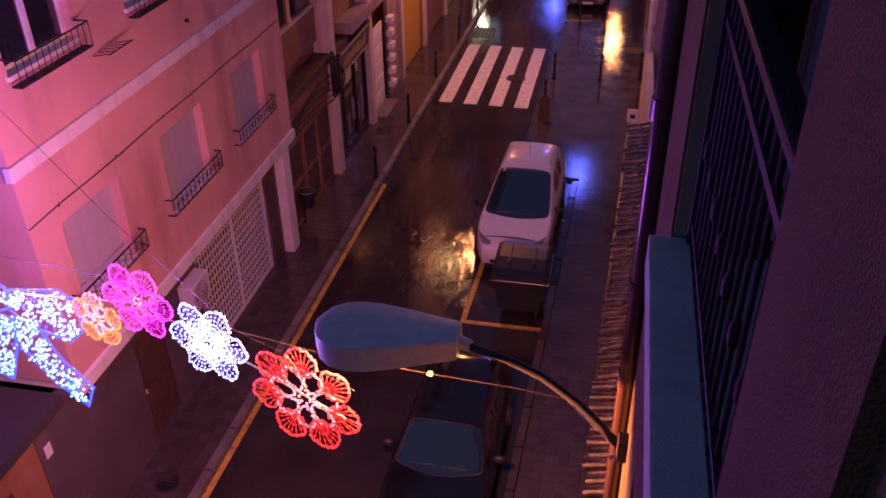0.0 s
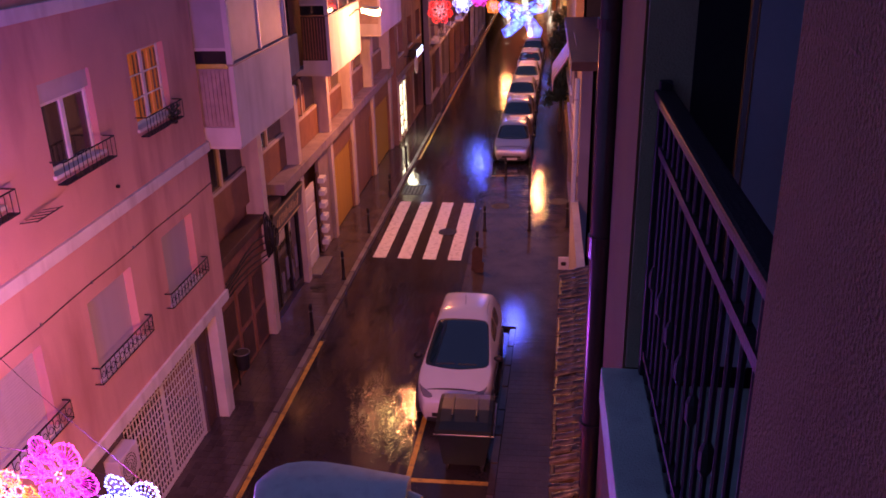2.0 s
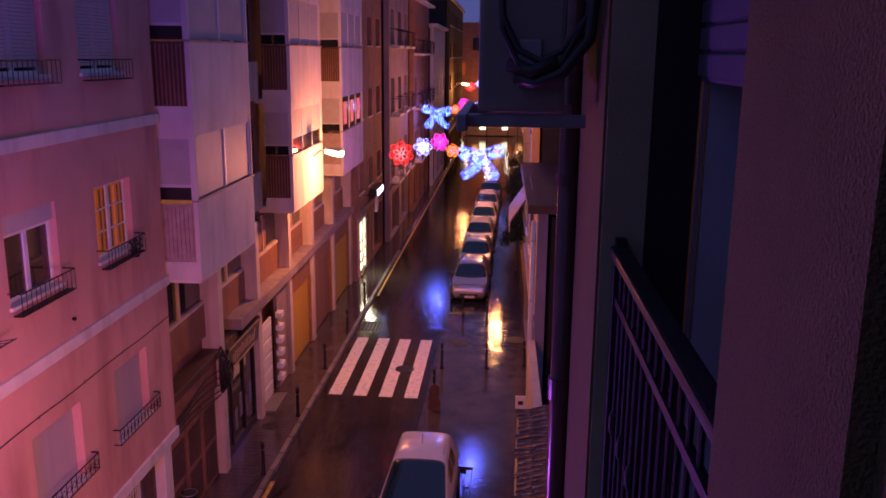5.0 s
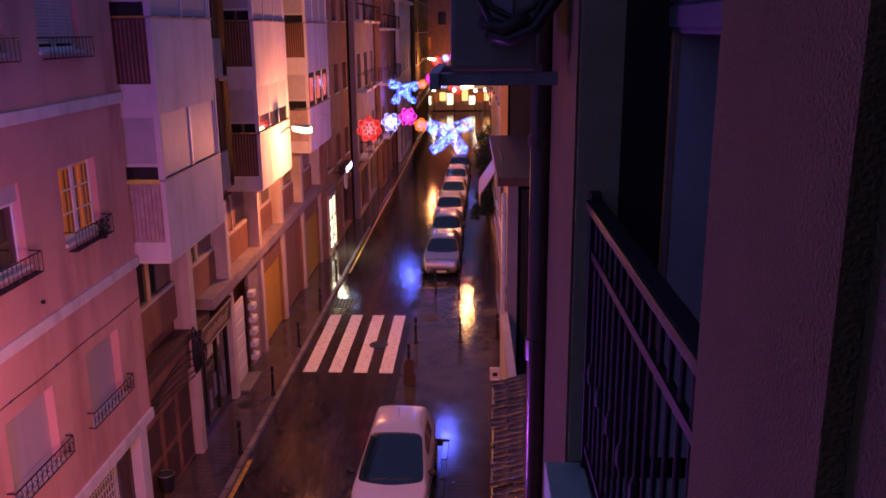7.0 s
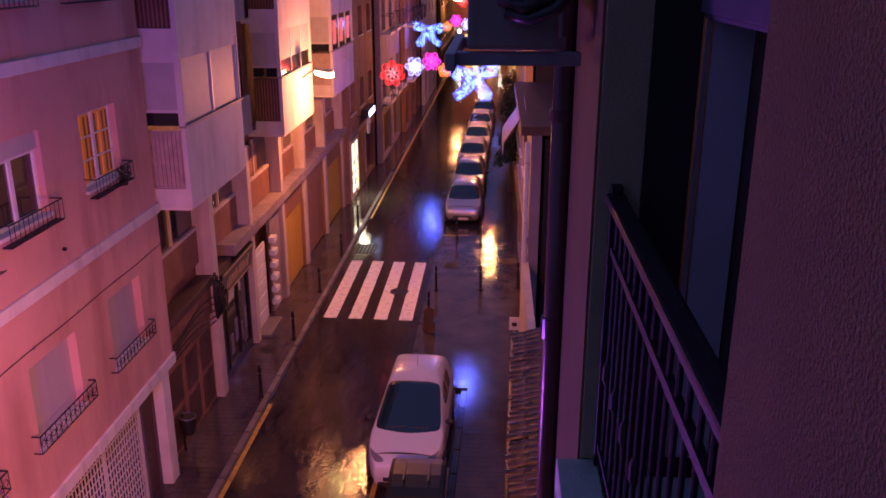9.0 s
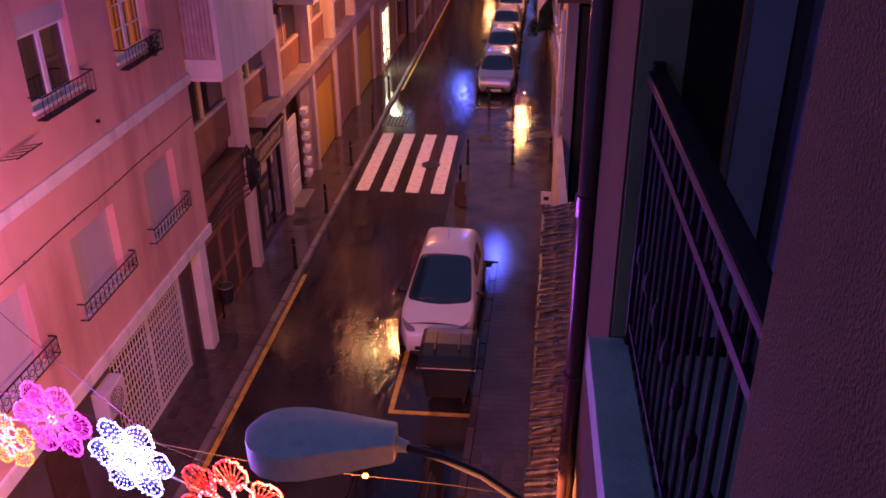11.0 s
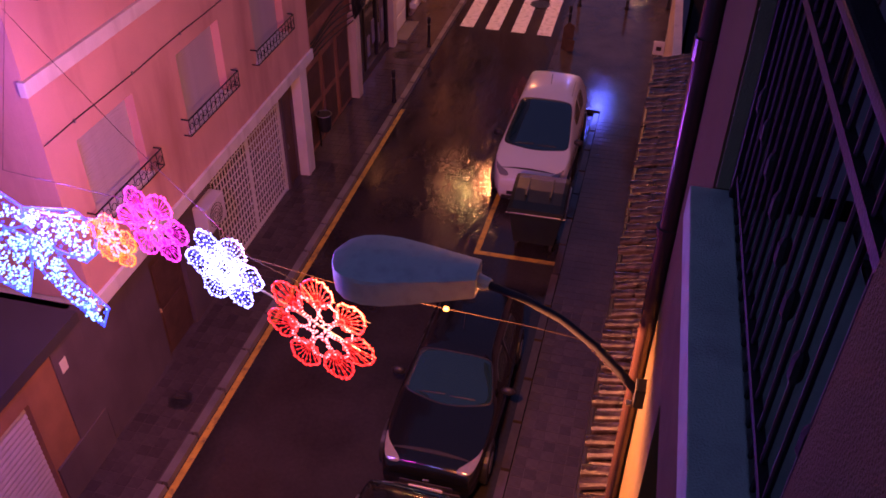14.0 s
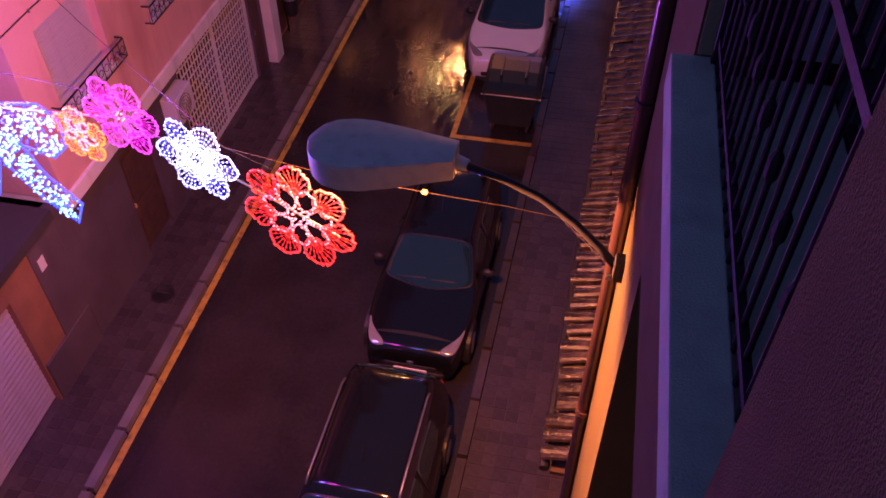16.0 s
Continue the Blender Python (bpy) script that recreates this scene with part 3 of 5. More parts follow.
# street front
PILS = (19.72, 23.1, 26.85, 30.35, 34.3, 38.5)
for y in PILS:
    part("pilaster", box(XB - 0.42, y, 0.1, XB + 0.06, y + 0.33, 6.13, 0.01), PILASTER, flats, "cream rendered pilaster")
part("ledge", box(XB - 0.4, 21.2, 3.55, XB + 0.16, 39.0, 3.86, 0.015), LEDGE, flats, "grey concrete ledge over the shop fronts")
part("ledge", box(XB - 0.4, 16.6, 3.35, XB + 0.05, 21.15, 3.55, 0.015), DARK_WOOD, flats, "dark timber ledge")
ends = [16.5] + [y + 0.33 for y in PILS]
starts = list(PILS)
for k in range(6):
    a, b = ends[k], starts[k]
    # mezzanine
    m = part("mezzanine_panel", box(XB - 0.42, a, 3.88, XB - 0.30, b, 4.75, 0.01), ORANGE_WALL, flats, "ochre panel")
    w = part("mezzanine_window", box(XB - 0.40, a + 0.1, 4.78, XB - 0.36, b - 0.1, 5.95), WINDOW, flats)
    part("frame", box(XB - 0.36, a + 0.06, 4.75, XB - 0.28, b - 0.06, 4.83), PILASTER, w)
    part("frame", box(XB - 0.36, (a + b) / 2 - 0.04, 4.83, XB - 0.3, (a + b) / 2 + 0.04, 5.95), PILASTER, w)
    if k in (2, 4, 3):
        part("poster", box(XB - 0.36, a + 0.4, 4.9, XB - 0.33, b - 1.3, 5.8), ORANGE_WALL, w, "faded ochre blind behind the glass")

XQ = XB + 0.24
# first unit: brown shutters
u = thing("closed_shop_front", "dark brown closed shop front with timber shutters", "shop front")
for i in range(3):
    a = 16.6 + i * 1.04
    part("shutter", box(XQ - 0.44, a, 0.12, XQ - 0.38, a + 0.98, 2.5, 0.01), BROWN_WALL, u)
    for z in (0.25, 1.3):
        part("panel", box(XQ - 0.38, a + 0.12, z, XQ - 0.36, a + 0.86, z + 0.9, 0.015), DARK_WOOD, u)
part("fascia", box(XQ - 0.44, 16.55, 2.55, XQ - 0.30, 19.7, 3.3, 0.01), BROWN_WALL, u)

# shop with black sign and striped awning
shop = thing("corner_shop", "dark glazed shop front under a black sign board", "shop front")
part("glass", box(XQ - 0.42, 20.95, 0.35, XQ - 0.40, 23.05, 2.55), WINDOW, shop, "dark shop window")
part("plinth", box(XQ - 0.44, 20.1, 0.1, XQ - 0.34, 23.08, 0.35, 0.01), BLACK_SIGN, shop)
part("door", box(XQ - 0.42, 20.1, 0.35, XQ - 0.38, 20.85, 2.5, 0.01), BLACK_SIGN, shop)
for y in (20.88, 22.0, 23.0):
    part("frame", box(XQ - 0.42, y, 0.35, XQ - 0.34, y + 0.07, 2.55, 0.008), BLACK_SIGN, shop)
for i in range(4):
    part("display", box(XQ - 0.399, 21.2 + 0.45 * i, 0.6 + 0.22 * (i % 2), XQ - 0.39, 21.45 + 0.45 * i, 1.2 + 0.3 * (i % 2)), material("display_card", (0.18, 0.17, 0.28), 0.5, vary=0.4, scale=20), shop)
sign = thing("shop_sign", "black sign board with illegible gilt lettering", "sign")
part("board", prism([(XB - 0.30, 2.58), (XB + 0.02, 2.62), (XB + 0.12, 3.38), (XB - 0.30, 3.38)], "y", 20.15, 23.05), BLACK_SIGN, sign)
def on_board(s, t):
    return XB + 0.02 + 0.10 * t + 0.012, 2.62 + 0.76 * t
for (t0, t1) in ((0.06, 0.10), (0.90, 0.94)):
    x0, z0 = on_board(0, t0)
    x1, z1 = on_board(0, t1)
    part("border", prism([(x0 - 0.02, z0), (x0, z0), (x1, z1), (x1 - 0.02, z1)], "y", 20.25, 22.95), GOLD, sign)
rnd = random.Random(9)
y = 20.6
while y < 22.6:
    wdt, h0, h1 = rnd.uniform(0.06, 0.16), rnd.uniform(0.25, 0.35), rnd.uniform(0.55, 0.75)
    x0, z0 = on_board(0, h0)
    x1, z1 = on_board(0, h1)
    part("lettering_bar", prism([(x0 - 0.02, z0), (x0, z0), (x1, z1), (x1 - 0.02, z1)], "y", y, y + wdt * 0.5), GOLD, sign)
    y += wdt + 0.06
# white door with shelf-like brackets
wd = thing("white_shop_door", "white panelled shop door with a stepped white sign", "door")
part("leaf", box(XQ - 0.40, 23.5, 0.12, XQ - 0.34, 25.0, 2.75, 0.01), WHITE_BAND, wd)
for i in range(5):
    part("panel", box(XQ - 0.34, 23.62, 0.3 + 0.48 * i, XQ - 0.315, 24.88, 0.68 + 0.48 * i, 0.012), WHITE_FRAME, wd)
for i in range(6):
    part("sign_letter", box(XQ - 0.25, 25.12, 0.55 + 0.42 * i, XQ - 0.05, 25.5, 0.72 + 0.42 * i, 0.01), WHITE_FRAME, wd, "white block of a vertical sign")
part("sign_post", box(XQ - 0.30, 25.08, 0.4, XQ - 0.25, 25.2, 3.0, 0.005), DARK_WOOD, wd)
part("side_wall", box(XQ - 0.42, 25.55, 0.12, XQ - 0.3, 26.8, 3.5, 0.01), LEDGE, wd)
part("step", box(XQ - 0.42, 23.5, 0.1, XQ + 0.1, 25.0, 0.2, 0.01), KERB, wd)
# yellow shutters
for a, b, mat, what in ((27.25, 30.3, YELLOW_DOOR, "yellow ribbed garage shutter in an ochre frame"), (34.75, 38.4, YELLOW_DOOR, "yellow ribbed shutter near the lit shop"), (30.75, 34.2, ORANGE_WALL, "ochre panelled shop front")):
    g = thing("garage_door", what, "garage door")
    part("frame", box(XQ - 0.42, a, 2.75, XQ - 0.28, b, 3.5, 0.01), ORANGE_WALL, g)
    for yy in (a, b - 0.18):
        part("jamb", box(XQ - 0.42, yy, 0.12, XQ - 0.26, yy + 0.18, 2.75, 0.01), ORANGE_WALL, g)
    slats(XQ - 0.36, a + 0.2, b - 0.2, 0.14, 2.73, 0.12, mat, g, "slat", 0.03)
wb = thing("litter_basket", "dark round litter basket fixed to the wall", "litter bin")
part("basket", tube([(-6.95, 17.1, 0.55), (-6.95, 17.1, 0.6), (-6.95, 17.1, 1.0)], [0.12, 0.16, 0.19], 14), PLASTIC, wb)
part("rim", tube([(-6.95 + 0.19 * math.cos(a), 17.1 + 0.19 * math.sin(a), 1.0) for a in (k * math.pi / 8 for k in range(16))], 0.012, 5, closed=True), STEEL, wb)
part("post", tube([(-7.08, 17.1, 0.1), (-7.08, 17.1, 1.05)], 0.025, 7), IRON, wb)
# loops of cable on the first pilaster
cb = thing("cable_bundle", "black cable loops hung along the facade", "cable")
for i in range(5):
    part("cable", tube([(XB + 0.07 + 0.02 * math.cos(q * 0.9 + i), 16.6 + q * 0.5, 3.0 - 0.1 * i + 0.25 * math.sin(q * 0.5 + i * 0.4) * (q / 6)) for q in range(7)], 0.018, 5), CABLE, cb)
for i in range(6):
    part("loop", tube([(XB + 0.12 + 0.02 * i, 19.55 + (0.16 + 0.03 * (i % 3)) * math.cos(a) + 0.07 * i, 3.05 + (0.62 - 0.07 * i) * math.sin(a) - 0.04 * i) for a in (q * math.pi / 9 for q in range(18))], 0.022, 5, closed=True), CABLE, cb, "", True)

# ---- houses farther along ----
BRICK_BROWN = material("brown_brick_render", (0.30, 0.17, 0.13), 0.8, vary=0.2, scale=1.5, bump=0.3, dirt=((0.14, 0.08, 0.07), 1.5, 0.5))
MAUVE_HOUSE = material("mauve_house_render", (0.30, 0.25, 0.30), 0.8, vary=0.15, scale=1.2, bump=0.2, dirt=((0.15, 0.12, 0.14), 1.5, 0.5))
OCHRE = material("ochre_render", (0.62, 0.38, 0.14), 0.8, vary=0.15, scale=1.2, bump=0.2, dirt=((0.3, 0.17, 0.08), 1.5, 0.5))
SHOP_LIGHT = glow("lit_shop_window", (1.0, 0.93, 0.62), 2.2)
FAR_SHOP = glow("far_shop_window", (1.0, 0.45, 0.15), 2.0)
FAR_GLOBE = glow("white_globe", (1.0, 0.80, 0.62), 14.0)
BLUE_SIGN = glow("blue_white_sign", (0.45, 0.55, 1.0), 7.0)


def row_house(name, label, side, x, y0, y1, h, wall, storeys, cols, lit=(), balcony=False, ground=3.4, depth=8.0, roof=None):
    """A house along the street; side +1 looks to +x. Windows are openings with frame, sill and pane."""
    hs = thing(name, label, "house")
    step = (h - ground) / storeys
    wd = (y1 - y0) / cols
    holes = []
    for f in range(storeys):
        for c in range(cols):
            ya = y0 + wd * c + wd * 0.26
            holes.append((ya, ya + wd * 0.48, ground + step * f + 0.8 * (0.3 if balcony else 1), ground + step * f + 2.2))
    shops = []
    for c in range(max(1, cols - 1)):
        s = (y1 - y0) / max(1, cols - 1)
        shops.append((y0 + s * c + 0.35, y0 + s * (c + 1) - 0.35, 0.14, 2.7))
    x1 = x - side * 0.3
    part("wall", wall_x(min(x, x1), max(x, x1), y0, y1, 0.1, h, holes + shops), wall, hs)
    part("core", box(min(x1 - side * 0.1, x - side * depth), y0, 0.1, max(x1 - side * 0.1, x - side * depth), y1, h - 0.1), DARK, hs)
    part("roof", box(min(x + side * 0.3, x - side * depth), y0 - 0.05, h, max(x + side * 0.3, x - side * depth), y1 + 0.05, h + 0.25), roof or WHITE_BAND, hs)
    part("cornice", box(min(x, x + side * 0.1), y0, ground - 0.25, max(x, x + side * 0.1), y1, ground - 0.05, 0.01), LEDGE, hs)
    for k, (a, b, c, d) in enumerate(holes):
        w = part("window", box(min(x1, x1 + side * 0.03), a, c, max(x1, x1 + side * 0.03), b, d), LIT_CURTAIN if k in lit else (WINDOW if k % 3 else BLIND), hs)
        part("sill", box(min(x - side * 0.05, x + side * 0.06), a - 0.05, c - 0.06, max(x - side * 0.05, x + side * 0.06), b + 0.05, c, 0.008), WHITE_BAND, w)
        for q in (a, (a + b) / 2 - 0.03, b - 0.06):
            part("frame", box(min(x1 + side * 0.03, x1 + side * 0.08), q, c, max(x1 + side * 0.03, x1 + side * 0.08), q + 0.06, d), WHITE_FRAME, w)
        if balcony:
            bl = part("balcony", box(min(x, x + side * 0.55), a - 0.3, c - 0.2, max(x, x + side * 0.55), b + 0.3, c - 0.06, 0.01), WHITE_BAND, hs)
            xx = x + side * 0.52
            part("rail", tube([(x, a - 0.28, c + 0.85), (xx, a - 0.28, c + 0.85), (xx, b + 0.28, c + 0.85), (x, b + 0.28, c + 0.85)], 0.02, 5), IRON, bl)
            for q in range(9):
                yy = a - 0.28 + (b - a + 0.56) * q / 8
                part("bar", tube([(xx, yy, c - 0.06), (xx, yy, c + 0.85)], 0.01, 4), IRON, bl)
    for k, (a, b, c, d) in enumerate(shops):
        s = part("ground_opening", box(min(x1, x1 + side * 0.04), a, c, max(x1, x1 + side * 0.04), b, d), (DARK_WOOD, WINDOW, BROWN_WALL)[k % 3], hs)
        part("frame", box(min(x1 + side * 0.04, x1 + side * 0.1), (a + b) / 2 - 0.06, c, max(x1 + side * 0.04, x1 + side * 0.1), (a + b) / 2 + 0.06, d), PILASTER, s)
    return hs


row_house("brick_house", "brown brick house with white windows beyond the balconies", 1, -6.75, 39.05, 48.0, 17.5, BRICK_BROWN, 4, 3, lit=())
row_house("rendered_house", "violet-grey rendered house with iron balconies", 1, -6.35, 48.05, 58.0, 15.0, MAUVE_HOUSE, 3, 3, balcony=True)
row_house("brick_house", "tall brown brick house far along the street", 1, -6.0, 58.05, 70.0, 18.0, BRICK_BROWN, 4, 4, balcony=True)
row_house("rendered_house", "pale rendered house far along the street", 1, -5.6, 70.05, 84.0, 13.0, WHITE_BAND, 3, 4)
row_house("rendered_house", "rose rendered house at the street's far end", 1, -5.2, 84.05, 112.0, 16.0, FAR_WALL, 4, 6, lit=(5, 9))
row_house("corner_house", "grey house with a white corner beyond the low roof", -1, 1.12, 24.0, 33.9, 6.4, MAUVE_HOUSE, 1, 3, roof=DARK_WOOD)
row_house("ochre_house", "ochre rendered house lit by street lamps", -1, 1.25, 33.95, 47.0, 14.0, OCHRE, 3, 4)
row_house("rendered_house", "grey rendered house with iron balconies", -1, 1.75, 47.05, 62.0, 16.0, GREY_PANEL, 4, 4, balcony=True)
row_house("brick_house", "brown brick house with dark windows far along the row", -1, 2.2, 62.05, 84.0, 15.0, BRICK_BROWN, 4, 6)
row_house("rendered_house", "rose rendered house far along the row", -1, 2.8, 84.05, 112.0, 17.0, FAR_WALL, 4, 7, lit=(3, 11))
e = thing("end_house", "dark house closing the far end of the street", "house")
part("wall", box(-14, 116, 0.1, 14, 122, 15), BRICK_BROWN, e)
for i in range(9):
    part("window", box(-8 + 2 * i, 115.9, 5.0 + 3.2 * (i % 3), -7 + 2 * i, 116.0, 6.6 + 3.2 * (i % 3)), LIT_CURTAIN if i % 2 else WINDOW, e)
for i in range(9):
    z0 = 0.9 + 0.25 * (i % 3)
    part("shop_window", box(-5.9 + 1.0 * i, 115.86, z0, -5.1 + 1.0 * i, 115.99, z0 + 1.1 + 0.35 * (i % 2)), (SHOP_LIGHT, FAR_SHOP, LIT_CURTAIN)[(i * 2) % 3], e, "lit shop window")
part("canopy", box(-5.2, 113.8, 3.6, -1.2, 115.98, 4.1, 0.05), LEDGE, e, "grey canopy over the shops")
part("fascia", box(-6.2, 115.7, 3.0, 3.4, 115.98, 3.45, 0.02), WHITE_BAND, e)
gl = thing("globe_lamp", "small white globe lamp at the far end of the street", "lamp", "globe lamps", at=(-1.9, 113.0, 0.1))
part("post", tube([(0, 0, 0), (0, 0, 2.7)], [0.06, 0.035], 8), IRON, gl)
bm = bmesh.new()
bmesh.ops.create_uvsphere(bm, u_segments=12, v_segments=8, radius=0.24)
bmesh.ops.translate(bm, verts=bm.verts, vec=(0, 0, 2.9))
part("globe", bm, FAR_GLOBE, gl, "glowing white globe", True)
for x, y in ((0.9, 112.0), (-4.6, 114.0), (2.2, 113.5)):
    copy_thing(gl, pose(x, y, 0.1))

# lit shop
ls = thing("lit_shop_window", "bright shop window with pale display shelves", "shop window")
part("light_pane", box(-6.75, 39.3, 0.5, -6.70, 41.1, 2.9), SHOP_LIGHT, ls, "glowing shop window")
for y in (39.2, 40.2, 41.1):
    part("frame", box(-6.78, y, 0.3, -6.64, y + 0.08, 3.0), PILASTER, ls)
part("frame", box(-6.78, 39.2, 2.95, -6.62, 41.18, 3.1), PILASTER, ls)
for z in (0.9, 1.4, 1.9):
    part("shelf", box(-6.69, 39.35, z, -6.66, 41.05, z + 0.03), DARK_WOOD, ls)
for i in range(9):
    part("display_item", box(-6.69, 39.45 + 0.18 * i, 0.93 + 0.5 * (i % 3), -6.665, 39.53 + 0.18 * i, 1.15 + 0.5 * (i % 3), 0.005), BROWN_WALL, ls)
lamp("shop_light", "AREA", (-6.55, 40.2, 1.8), 60, (1.0, 0.9, 0.6), 1.2, (-5.0, 40.0, 0.4))
bs = thing("lit_sign", "blue-white lit sign bars over the shop", "sign")
part("box", box(-6.7, 43.0, 3.55, -6.35, 45.4, 4.0, 0.02), BLACK_SIGN, bs)
for i in range(4):
    part("sign_bar", box(-6.348, 43.2 + 0.55 * i, 3.62, -6.33, 43.55 + 0.55 * i, 3.92), BLUE_SIGN, bs, "glowing sign bar")
dsk = thing("round_sign", "round pale hanging sign beside the shop", "sign")
part("disc", tube([(-6.2, 41.6, 3.5), (-6.12, 41.6, 3.5)], 0.42, 20), GREY_PANEL, dsk)
part("arm", tube([(-6.75, 41.6, 3.9), (-6.1, 41.6, 3.9)], 0.02, 6), IRON, dsk)

# ---- our own side: balcony, pipe, air conditioner, lamp ----
tagged(part("wall_return", box(0.365, 2.812, 9.17, 0.515, 2.822, 11.6), RETURN_WALL), "olive grey jamb at the balcony's far end", "wall", kind="structure")
# near-black sheet added where only the unlit void beside the door shows
tagged(part("void_shade_panel", box(0.517, 2.812, 9.17, 0.672, 2.822, 11.6), DARK), "near-black panel put in for the unlit void beside the balcony door", "wall", kind="structure")
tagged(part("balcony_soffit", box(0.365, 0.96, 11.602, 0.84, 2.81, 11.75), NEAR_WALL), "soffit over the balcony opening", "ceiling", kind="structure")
bal = thing("balcony", "narrow concrete balcony ledge with a black iron railing", "balcony")
part("ledge", box(0.275, 0.5, 9.02, 0.425, 2.815, 9.165, 0.006), SLAB, bal, "pale grey concrete ledge with teal skylight tinted into its colour")
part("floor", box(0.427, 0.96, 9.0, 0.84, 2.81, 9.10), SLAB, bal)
XR = 0.43
part("handrail", box(XR - 0.035, 0.96, 10.175, XR + 0.03, 2.80, 10.21, 0.01), IRON, bal, "black iron handrail")
part("top_rail", box(XR - 0.012, 0.96, 10.0, XR + 0.012, 2.80, 10.03), IRON, bal)
part("bottom_rail", box(XR - 0.012, 0.96, 9.24, XR + 0.012, 2.80, 9.265), IRON, bal)
for i in range(18):
    y = 0.98 + i * 0.102
    br = part("baluster", tube([(XR, y, 9.16), (XR, y, 10.18)], 0.008, 7), IRON, bal)
    if i % 2:
        part("collar", tube([(XR, y, 9.53), (XR, y, 9.55), (XR, y, 9.60), (XR, y, 9.62)], [0.009, 0.018, 0.018, 0.009], 8), RUBBER, br)
part("end_post", box(XR - 0.02, 2.765, 9.16, XR + 0.02, 2.805, 10.24, 0.006), IRON, bal)
BOX_SLAT = material("dull_shutter_box", (0.10, 0.10, 0.13), 0.6, vary=0.15, scale=4, bump=0.05)
bd = thing("balcony_door", "dark glazed balcony door with half-closed shutter box", "door")
part("glass", box(0.86, 1.05, 9.14, 0.875, 2.6, 11.19), WINDOW, bd, "dark door glass")
for y in (1.0, 1.78, 2.55):
    part("frame", box(0.83, y, 9.12, 0.89, y + 0.09, 11.3, 0.008), BOX_SLAT, bd)
bx = part("shutter_box", box(0.668, 0.97, 10.78, 0.838, 2.805, 11.6, 0.01), BOX_SLAT, bd)
for i in range(9):
    part("slat", box(0.655, 0.98, 10.80 + 0.085 * i, 0.667, 2.80, 10.87 + 0.085 * i, 0.004), BOX_SLAT, bx)
part("curtain", box(0.70, 2.790, 9.2, 0.83, 2.806, 10.779), BLIND, bd, "grey-green curtain at the door's side")
part("curtain_edge", box(0.676, 2.786, 9.2, 0.692, 2.806, 10.779), LEDGE, bd)
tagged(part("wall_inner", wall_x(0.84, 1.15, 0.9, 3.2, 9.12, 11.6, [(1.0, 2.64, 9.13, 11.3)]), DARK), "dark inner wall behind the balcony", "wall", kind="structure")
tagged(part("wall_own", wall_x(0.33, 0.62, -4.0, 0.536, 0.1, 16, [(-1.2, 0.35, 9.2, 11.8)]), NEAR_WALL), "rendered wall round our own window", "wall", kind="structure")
tagged(part("room", box(0.9, -4.0, 0.1, 6.0, 5.2, 16), DARK), "dark body of our own house", "wall", kind="structure")
tagged(part("roof_own", box(0.1, -4.0, 16.002, 6.0, 5.35, 16.2), WHITE_BAND), "flat roof edge of our own house", "roof", kind="structure")

dp = thing("drainpipe", "glossy brown drainpipe fixed to the rose wall", "drainpipe")
part("pipe", tube([(0.363, 4.3, 0.4), (0.363, 4.3, 15.6)], 0.057, 18), PIPE, dp, smooth=True)
for z in (1.8, 4.8, 7.9, 10.2, 12.9):
    part("clip", tube([(0.363, 4.3, z), (0.363, 4.3, z + 0.05)], 0.071, 18), PIPE, dp)
part("joint", tube([(0.363, 4.3, 9.0), (0.363, 4.3, 9.12)], 0.069, 18), PIPE, dp)

ac = thing("air_conditioner", "grey outdoor air conditioner on steel brackets with loose cables", "air conditioner")
part("casing", box(-0.09, 3.15, 10.645, 0.24, 4.0, 11.25, 0.02), material("ac_casing", (0.24, 0.22, 0.19), 0.5, vary=0.1, scale=5, bump=0.05), ac)
part("service_cover", box(0.06, 3.13, 10.74, 0.15, 3.15, 10.92, 0.006), STEEL, ac)
part("valve", tube([(0.10, 3.13, 10.80), (0.10, 3.08, 10.80)], 0.018, 8), STEEL, ac)
for y in (3.2, 3.9):
    part("bracket", box(-0.16, y, 10.585, 0.33, y + 0.05, 10.635, 0.006), STEEL, ac)
part("bracket_rail", box(-0.17, 3.1, 10.575, -0.13, 4.05, 10.64, 0.006), STEEL, ac)
for i in range(2):
    part("hose", tube([(-0.02, 3.09, 11.3), (0.0, 3.08, 11.0 - 0.05 * i), (0.06, 3.06, 10.88 - 0.05 * i), (0.14, 3.04, 10.84 - 0.04 * i), (0.22, 3.02, 10.88 - 0.04 * i), (0.30, 2.98, 11.0), (0.34, 2.95, 11.5)], 0.013, 7), CABLE, ac, "", True)
part("hose", tube([(0.05, 3.08, 10.78), (0.13, 3.04, 10.76), (0.22, 3.0, 10.80), (0.31, 2.97, 10.92), (0.34, 2.95, 11.4)], 0.022, 8), CABLE, ac, "", True)
part("tape_wrap", tube([(0.03, 3.1, 10.83), (0.11, 3.05, 10.80), (0.2, 3.02, 10.84)], 0.028, 8), PLASTIC, ac, "", True)

